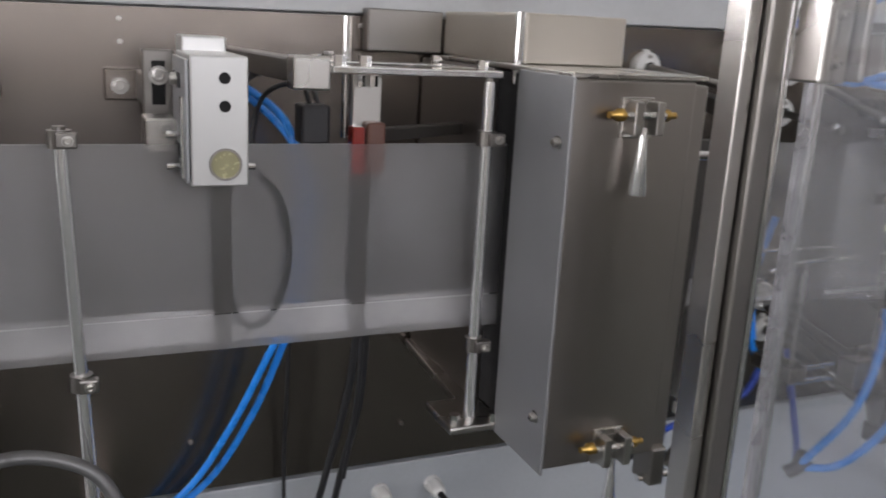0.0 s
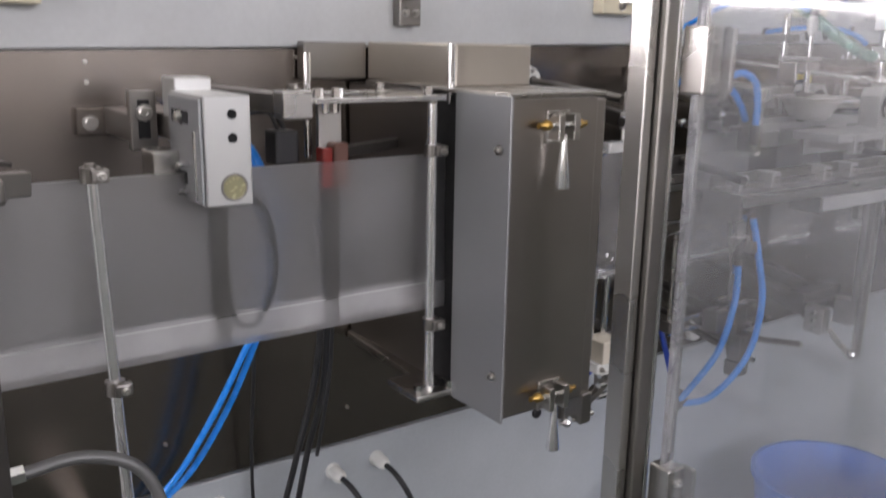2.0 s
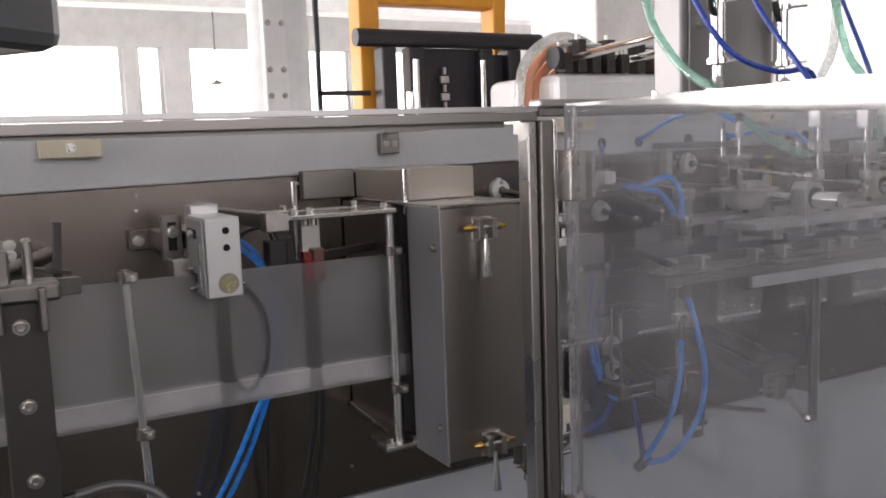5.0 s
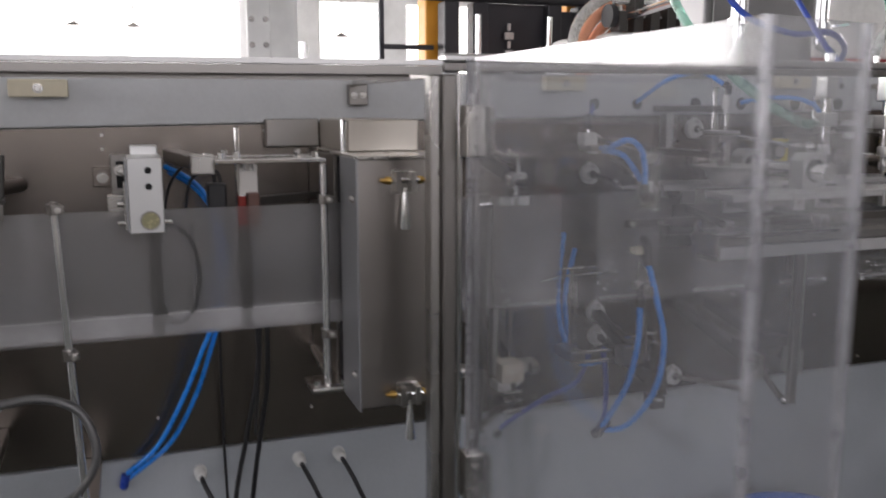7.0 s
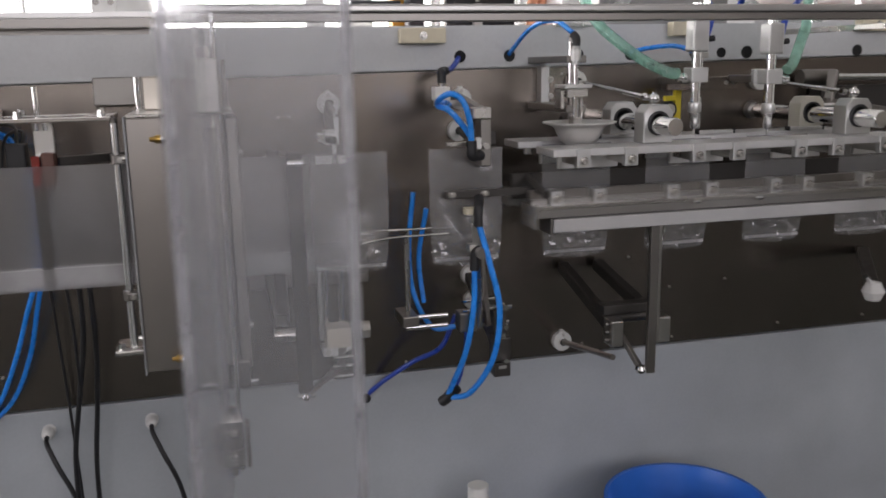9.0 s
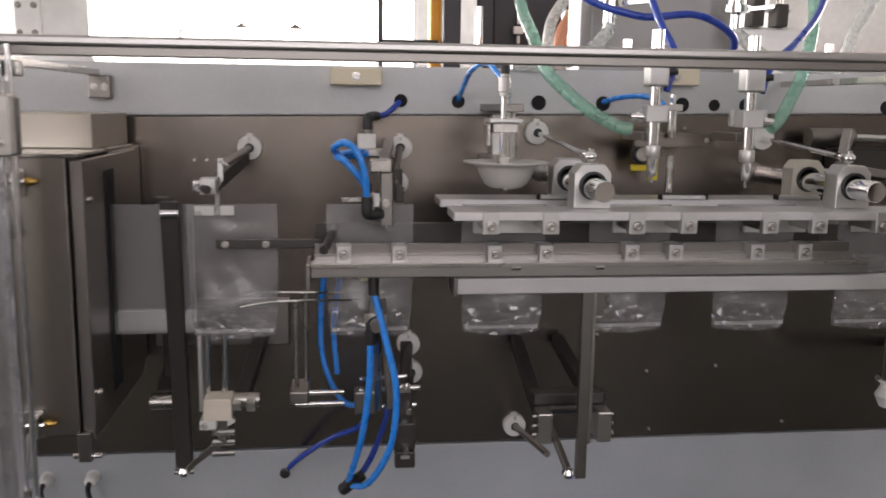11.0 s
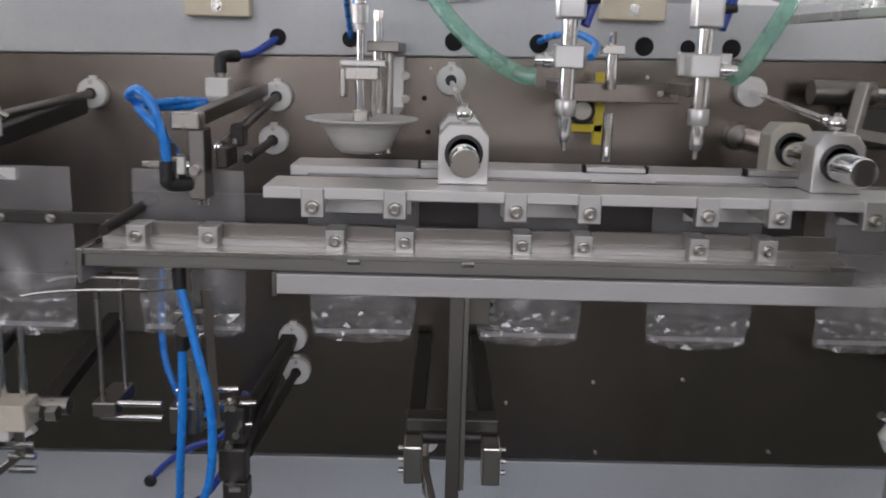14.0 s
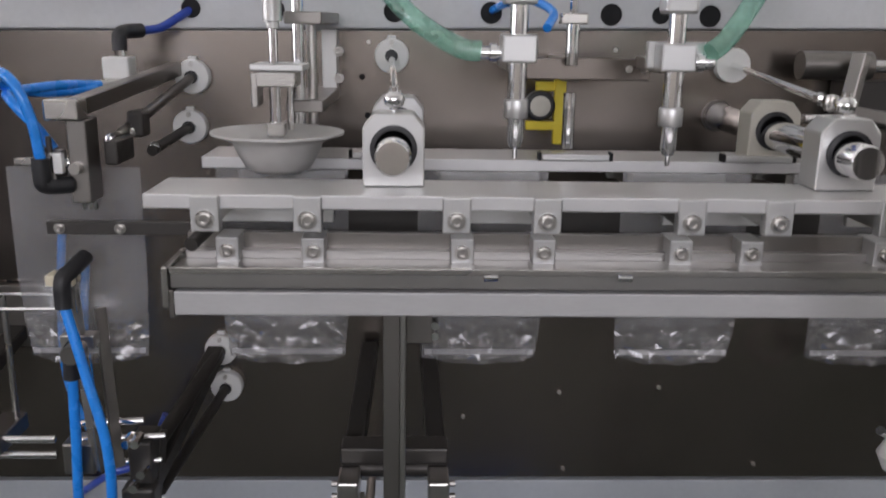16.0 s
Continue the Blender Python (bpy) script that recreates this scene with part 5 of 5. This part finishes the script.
part("cylinder", rod((1.386, 0.85, 1.478), (1.386, 0.85, 1.528), 0.007, 16), CHROME, nb, smooth=True)
part("cylinder", rod((1.386, 0.85, 1.392), (1.386, 0.85, 1.45), 0.0065, 16), CHROME, nb, smooth=True)
part("top_nut", box(1.372, 1.40, 0.842, 0.858, 1.519, 1.530, 0.0015), STEEL, nb)
part("rod_end", rod((1.386, 0.85, 1.53), (1.386, 0.85, 1.545), 0.0045, 10), CHROME, nb)
for bx in (1.449, 1.464):
    screw((bx, 0.86, 1.474), nb, 0.0026)
for bx, by in ((1.319, 0.77), (1.464, 0.77)):
    part("nozzle_arm", box(bx - 0.008, bx + 0.008, by, 0.865, 1.475, 1.488, 0.0015), DULL, nb)
ys = thing("proximity_bracket", (1.376, 0.93, 1.42), "yellow C-shaped bracket with a black round sensor", "sensor")
part("bracket", box(1.351, 1.394, 0.925, 0.935, 1.392, 1.402, 0.001), YELLOW, ys)
part("bracket_side", box(1.382, 1.395, 0.925, 0.935, 1.376, 1.468, 0.001), YELLOW, ys)
part("bracket_top", box(1.361, 1.382, 0.925, 0.935, 1.436, 1.446, 0.001), YELLOW, ys)
part("sensor", lathe([(0.017, 0.0), (0.017, 0.012), (0.014, 0.015), (0, 0.015)], (1.365, 0.93, 1.42), "Y", 24), BLACK, ys, "black round sensor", True)
part("sensor_ring", lathe([(0.0115, 0.0152), (0.0115, 0.0165), (0.006, 0.0168), (0, 0.0165)], (1.365, 0.93, 1.42), "Y", 20), BEIGE, ys)
tube("air_tube", [(1.312, 0.985, 1.532), (1.325, 0.93, 1.54), (1.345, 0.87, 1.542), (1.362, 0.83, 1.53), (1.352, 0.80, 1.515)], 0.0045, BLUE, "bright blue air tube from a header hole to the nozzle", group="blue air tubes")

# ---------------------------------------------------------------- transport cylinder at the end of the bay
tc_ = thing("drive_cylinder", (1.8, 0.93, 1.47), "dark steel pneumatic cylinder and linkage on the back panel", "cylinder")
part("cylinder", rod((1.66, 0.93, 1.478), (1.74, 0.93, 1.478), 0.016, 24), DULL, tc_, smooth=True)
part("piston_rod", rod((1.74, 0.93, 1.478), (1.95, 0.92, 1.474), 0.007, 16), CHROME, tc_, smooth=True)
part("yoke", bar((1.70, 0.89, 1.425), (1.715, 0.9, 1.492), 0.016, 0.014), DULL, tc_)
part("link_bar", bar((1.69, 0.89, 1.432), (1.9, 0.88, 1.40), 0.014, 0.014), DULL, tc_)
part("rear_block", box(1.72, 1.92, 0.94, 0.978, 1.405, 1.46, 0.003), BURNT, tc_)
part("stop_bolt", rod((1.64, 0.86, 1.425), (1.70, 0.87, 1.425), 0.005, 12), CHROME, tc_)
rl = thing("side_lever", (1.82, 0.8, 1.05), "white nylon ball knob on a steel lever at the bay end", "lever")
part("knob", lathe([(0, -0.022), (0.014, -0.018), (0.022, 0), (0.014, 0.018), (0, 0.022)], (1.765, 0.80, 1.06)), WHITE, rl, smooth=True)
part("rod", rod((1.735, 0.79, 1.095), (1.775, 0.81, 1.07), 0.005, 12), CHROME, rl, smooth=True)
part("arm", bar((1.77, 0.81, 1.07), (1.88, 0.97, 1.1), 0.022, 0.018), BURNT, rl)

# ---------------------------------------------------------------- pouches
STEP = 0.194
STATIONS = [0.472, 0.717, 0.908, 1.101] + [1.290 + STEP * k for k in range(15)]


def pouch_mesh(seed, puffed, k0, k1):
    """A clear flat pouch: two films that part towards a bellied, gusseted foot."""
    bm = bmesh.new()
    nx, nz, w, z0, z1 = 16, 24, 0.0615, 0.006, 0.192
    g = {}
    for s in (-1, 1):
        for i in range(nx + 1):
            for k in range(k0, k1 + 1):
                u, v = i / nx * 2 - 1, k / nz
                belly = (1 - u * u) ** 0.7 * math.exp(-((v - 0.17) / 0.22) ** 2) * (0.011 if puffed else 0.0025)
                crease = noise.noise(Vector((u * 2.6 + seed, v * 6.0, seed * 1.7 + s))) * (0.0035 if puffed else 0.0018) * (1 - abs(u) ** 4)
                crease += (0.0036 if v < 0.24 else 0.0014) * abs(noise.noise(Vector((u * 5 + v * 7 + seed, v * 9 - u * 4, s * 2.0 + seed)))) * (1 - u * u)
                sag = -0.006 * (1 - u * u) * (1 - v) ** 3 if puffed else 0
                pinch = 1 - (0.06 * math.exp(-((v - 0.1) / 0.2) ** 2) if puffed else 0)
                g[s, i, k] = bm.verts.new((u * w * pinch, s * (0.0006 + belly) + crease, z0 + (z1 - z0) * v + sag))
    for s in (-1, 1):
        for i in range(nx):
            for k in range(k0, k1):
                q = (g[s, i, k], g[s, i + 1, k], g[s, i + 1, k + 1], g[s, i, k + 1])
                bm.faces.new(q if s < 0 else q[::-1])
    return bm


def gusset_mesh(seed):
    """The crumpled foot of a pouch: two faceted films with sharp random folds that calm towards the top."""
    rnd = random.Random(int(seed * 10) + 5)
    bm = bmesh.new()
    nx, nz, w = 18, 9, 0.0605
    g = {}
    for s in (-1, 1):
        for i in range(nx + 1):
            for k in range(nz + 1):
                u, v = i / nx * 2 - 1, k / nz
                calm = (1 - v) ** 0.6 if k < nz else 0.0
                fold = 0.0035 * abs(math.sin(u * 5.0 + v * 2.5 + seed)) + rnd.uniform(-0.0017, 0.0017)
                belly = 0.0075 * (1 - u * u) ** 0.7
                x = u * w * (1 - 0.07 * (1 - v)) + (rnd.uniform(-0.0017, 0.0017) if 0 < i < nx else rnd.uniform(-0.0013, 0.0006) * calm)
                z = 0.045 * v - 0.0045 * (1 - u * u) * (1 - v) + (rnd.uniform(-0.0014, 0.0014) if 0 < k < nz else 0.0)
                g[s, i, k] = bm.verts.new((x, s * (0.001 + belly) + fold * (0.25 + calm), z + 0.004))
    for s in (-1, 1):
        for i in range(nx):
            for k in range(nz):
                q = (g[s, i, k], g[s, i + 1, k], g[s, i + 1, k + 1], g[s, i, k + 1])
                q = q if s < 0 else q[::-1]
                if (i + k) % 2:
                    q = q[1:] + q[:1]
                bm.faces.new(q[:3])
                bm.faces.new((q[0], q[2], q[3]))
    return bm


POUCHES = []
for n in range(17):
    ob = new("pouch", None)
    ORG[ob.name] = Vector((0, 0, 0))
    tagged(ob, "clear plastic pouch held between the jaws", "pouch", "clear pouches")
    for what, k0, k1, film in (("film", 5, 24, POUCH), ("gusset", 0, 5, GUSSET)):
        me = bpy.data.meshes.new(what)
        bm = pouch_mesh(n * 3.1, True, k0, k1) if what == "film" else gusset_mesh(n * 3.1)
        bm.to_mesh(me)
        bm.free()
        for p in me.polygons:
            p.use_smooth = what == "film"
        me.materials.append(film)
        f = new(what, me)
        f.parent = ob
        f.visible_shadow = False
    bm = box(-0.054, 0.054, -0.0009, 0.0009, 0.008, 0.013)
    me = bpy.data.meshes.new("bottom_seal")
    bm.to_mesh(me)
    bm.free()
    me.materials.append(FILMFOLD)
    f = new("bottom_seal", me)
    f.parent = ob
    f.visible_shadow = False
    POUCHES.append(ob)

# ---------------------------------------------------------------- filling unit on top of the cabinet
fl = thing("filling_unit", (1.42, 1.2, 1.58), "stainless filling unit with bell-shaped tank and chrome columns", "filling machine")
part("body", box(1.30, 1.60, 1.10, 1.19, 1.581, 2.0, 0.006), HOPPER, fl, "grey steel filler housing")
part("body_door", box(1.32, 1.58, 1.094, 1.099, 1.62, 1.97, 0.002), HOPPER, fl)
for cx, cy in ((1.33, 1.02), (1.57, 1.05)):
    part("column", rod((cx, cy, 1.66), (cx, cy, 2.3), 0.011, 20), CHROME, fl, smooth=True)
    part("valve_body", rod((cx, cy, 1.705), (cx, cy, 1.825), 0.0175, 24), CHROME, fl, smooth=True)
    part("outlet_cone", lathe([(0.013, 0.0), (0.007, -0.03), (0.006, -0.045), (0, -0.045)], (cx, cy, 1.70)), CHROME, fl, smooth=True)
    for z in (1.70, 1.83):
        c = part("pipe_clamp", lathe([(0.012, -0.007), (0.024, -0.006), (0.024, 0.006), (0.012, 0.007)], (cx, cy, z)), CHROME, fl, smooth=True)
        part("clamp_lever", bar((cx + 0.02, cy - 0.01, z), (cx + 0.062, cy - 0.02, z + 0.004), 0.01, 0.006), CHROME, c)
    part("feed_pipe", rod((cx, cy, 1.79), (cx + 0.28, 1.9, 1.80), 0.013, 18), CHROME, fl, smooth=True)
    part("air_elbow", hose([(cx - 0.02, cy - 0.01, 1.80), (cx - 0.035, cy - 0.015, 1.815), (cx - 0.04, cy - 0.015, 1.84)], 0.007, 10), BLACK, fl, "black elbow fitting", True)
pump = thing("pump_unit", (1.87, 2.08, 0), "white enamelled pump unit with a row of black carriages on top", "pump unit")
part("housing", box(1.53, 2.2, 1.87, 2.3, 0.0, 1.752, 0.03), SHINYWHITE, pump, "white enamelled housing")
for z in (1.80, 1.842):
    part("cross_rod", rod((1.55, 1.9, z), (2.12, 1.9, z), 0.008, 14), CHROME, pump, smooth=True)
for k, kx in enumerate((1.575, 1.63, 1.69, 1.75, 1.81, 1.88, 1.95, 2.02, 2.09)):
    part("carriage", box(kx - 0.017, kx + 0.017, 1.875, 1.93, 1.7525, 1.815 + 0.045 * (k % 2), 0.004), BURNT, pump)
    part("carriage_cap", rod((kx, 1.9, 1.8155 + 0.045 * (k % 2)), (kx, 1.9, 1.832 + 0.045 * (k % 2)), 0.009, 14), STEEL, pump, smooth=True)
part("end_wheel", rod((1.53, 1.9, 1.80), (1.55, 1.9, 1.80), 0.036, 24), BLACK, pump, smooth=True)
for k, (dx, dy, dz) in enumerate(((0.0, 0.0, 0.0), (0.036, 0.012, -0.03), (0.07, 0.024, -0.064), (0.1, 0.03, -0.1))):
    pts = [(1.46 + dx * 0.9, 1.98 + dy, 0.0), (1.45 + dx, 1.98 + dy, 1.2), (1.445 + dx, 1.97 + dy, 1.66 + dz * 0.4), (1.48 + dx * 0.9, 1.97 + dy, 1.80 + dz * 0.9),
           (1.58 + dx * 0.5, 1.96 + dy, 1.87 + dz), (1.7, 1.97 + dy, 1.865 + dz), (1.79 - dx * 0.3, 1.99 + dy, 1.82 + dz * 0.5), (1.82 - dx * 0.5, 2.0 + dy, 1.752)]
    tube("suction_hose", pts, 0.017, PEACH if k else CLEARHOSE, "thick peach-coloured suction hose arching behind the filler" if k else "thick clear suction hose arching behind the filler", group="suction hoses")
tube("product_hose", [(1.33, 1.02, 1.662), (1.318, 1.005, 1.645), (1.28, 0.985, 1.612), (1.22, 0.97, 1.594), (1.15, 0.97, 1.592)], 0.012, CLEARHOSE, "braided clear hose bending away from the filler valve", group="product hoses")
tube("product_hose", [(1.57, 1.05, 1.662), (1.585, 1.035, 1.645), (1.62, 1.015, 1.612), (1.68, 1.0, 1.594), (1.75, 1.0, 1.592)], 0.012, CLEARHOSE, "braided clear hose bending away from the filler valve", group="product hoses")
tube("product_hose", [(1.86, 1.2, 1.59), (1.88, 1.18, 1.68), (1.91, 1.16, 1.8), (1.9, 1.15, 2.2)], 0.012, CLEARHOSE, "clear hose rising at the side of the filler", group="product hoses")
tube("air_tube", [(1.18, 1.0, 1.9), (1.22, 0.9, 1.72), (1.32, 0.86, 1.665), (1.42, 0.86, 1.668), (1.5, 0.9, 1.64), (1.52, 0.95, 1.6)], 0.006, NAVY, "dark blue air tube slung over the filler", group="blue air tubes")
tube("air_tube", [(1.335, 0.748, 1.548), (1.35, 0.76, 1.60), (1.335, 0.80, 1.66), (1.32, 0.9, 1.8), (1.3, 1.0, 2.0)], 0.0055, NAVY, "dark blue air tube rising from the nozzle head", group="blue air tubes")
tube("air_tube", [(1.48, 0.748, 1.548), (1.50, 0.76, 1.59), (1.56, 0.80, 1.63), (1.64, 0.88, 1.7), (1.72, 1.0, 1.85)], 0.0055, NAVY, "dark blue air tube rising from the nozzle head", group="blue air tubes")
cbx = thing("electric_cabinet", (3.1, 3.3, 0), "white enamelled cabinet with a red stripe", "cabinet")
part("body", box(2.6, 3.9, 3.0, 3.6, 0.0, 1.72, 0.01), GREY, cbx)
part("stripe", box(2.58, 3.92, 2.985, 3.61, 1.722, 1.76, 0.004), REDSTRIPE, cbx)
part("top_housing", box(2.62, 3.88, 3.02, 3.58, 1.762, 2.5, 0.01), PLASTER, cbx)


# control pod hanging over the machine's infeed
pod = thing("control_pod", (-0.19, 0.68, 1.69), "dark grey control pod hanging on a pipe over the machine", "control box")
part("housing", box(-0.30, -0.085, 0.56, 0.78, 1.655, 1.93, 0.018, turn=(0, 0, 38)), PODGREY, pod)
part("pipe", rod((-0.19, 0.68, 1.92), (-0.19, 0.68, 4.6), 0.024, 20), DULL, pod, smooth=True)
part("flange", rod((-0.19, 0.68, 1.92), (-0.19, 0.68, 1.945), 0.05, 24), DULL, pod, smooth=True)

# ---------------------------------------------------------------- motion
def motions():
    cycle, first = 1.48, 11.1 - 1.48 * 8
    starts = [first + cycle * k for k in range(13)]

    def keyed(ob, base, shape):
        """One cycle's (delay, offset) rows, repeated from the clip's start to its end."""
        rows, last = [], -1
        for b in starts:
            for dt, off in shape:
                t = b + dt
                if t < 0.0 or t > 16.0:
                    continue
                rows.append((t, pose(base[0] + off[0], base[1] + off[1], base[2] + off[2])))
        for t in (0.0, 16.0):
            ph = (t - first) % cycle
            full = [(d, o) for d, o in shape] + [(cycle + shape[0][0], shape[0][1])]
            o = full[0][1]
            for (d0, o0), (d1, o1) in zip(full, full[1:]):
                if d0 <= ph <= d1:
                    f = (ph - d0) / (d1 - d0)
                    o = [p + (q - p) * f for p, q in zip(o0, o1)]
            row = (t, pose(base[0] + o[0], base[1] + o[1], base[2] + o[2]))
            rows = [r for r in rows if abs(r[0] - t) > 0.02]
            rows = [row] + rows if t == 0.0 else rows + [row]
        walk(ob, rows)

    left, rest = (-0.191, 0, 0), (0, 0, 0)
    keyed(sht, sht.location.copy(), [(0.0, left), (0.1, (-0.15, 0, 0)), (0.22, (-0.035, 0, 0)), (0.32, rest), (0.66, rest), (0.76, (-0.003, 0, -0.0125)), (0.82, (-0.015, 0, -0.0188)), (0.88, (-0.035, 0, -0.0188)), (1.03, (-0.155, 0, -0.0188)), (1.16, (-0.191, 0, -0.0188)), (1.31, left)])
    # the rail under the shuttle sinks with it while it runs back
    for bit in (rail_bar, rail_cap):
        keyed(bit, bit.location.copy(), [(0.0, rest), (0.66, rest), (0.76, (0, 0, -0.0125)), (0.82, (0, 0, -0.0188)), (1.16, (0, 0, -0.0188)), (1.31, rest)])
    keyed(jf, jf.location + Vector((0, 0, 0.003)), [(0.0, rest), (0.15, (0, -0.02, 0)), (0.55, (0, -0.022, 0)), (0.75, rest), (1.2, rest)])
    keyed(jr, jr.location + Vector((0, 0, 0.003)), [(0.0, rest), (0.15, (0, 0.012, 0)), (0.55, (0, 0.013, 0)), (0.75, rest), (1.2, rest)])
    rise = [(0.0, (0, 0, 0.028)), (0.18, (0, 0, 0.026)), (0.42, (0, 0, 0.010)), (0.9, (0, 0, 0.003)), (1.05, rest), (1.18, rest), (1.36, (0, 0, 0.028))]
    for n in (n1, n2):
        keyed(n, n.location - Vector((0, 0, 0.02 if n is n2 else 0.014)), rise)
    keyed(ys, ys.location.copy(), rise)
    keyed(fu, fu.location.copy(), [(0.0, (0, 0, 0.026)), (0.18, (0, 0, 0.022)), (0.42, rest), (1.15, rest), (1.36, (0, 0, 0.026))])
    # each pouch steps on by one station a cycle; it leaves the sealing box as its turn comes
    for n, ob in enumerate(POUCHES):
        lag = n - 5
        place = lambda k: STATIONS[max(0, k - lag)]
        at = lambda x: pose(x, 0.757 if x < 0.6 else 0.745, 1.192)
        rows = [(0.0, at(place(0)))]
        k = 0
        for b in starts:
            if b < 0.05 or b > 15.9:
                continue
            x0, x1 = place(k), place(k + 1)
            rows.append((b, at(x0)))
            rows.append((b + 0.1, at(x0 + (x1 - x0) * 0.2)))
            rows.append((b + 0.22, at(x0 + (x1 - x0) * 0.82)))
            if b + 0.32 < 16:
                rows.append((b + 0.32, at(x1)))
            k += 1
        rows.append((16.0, at(place(k))))
        walk(ob, rows)


motions()
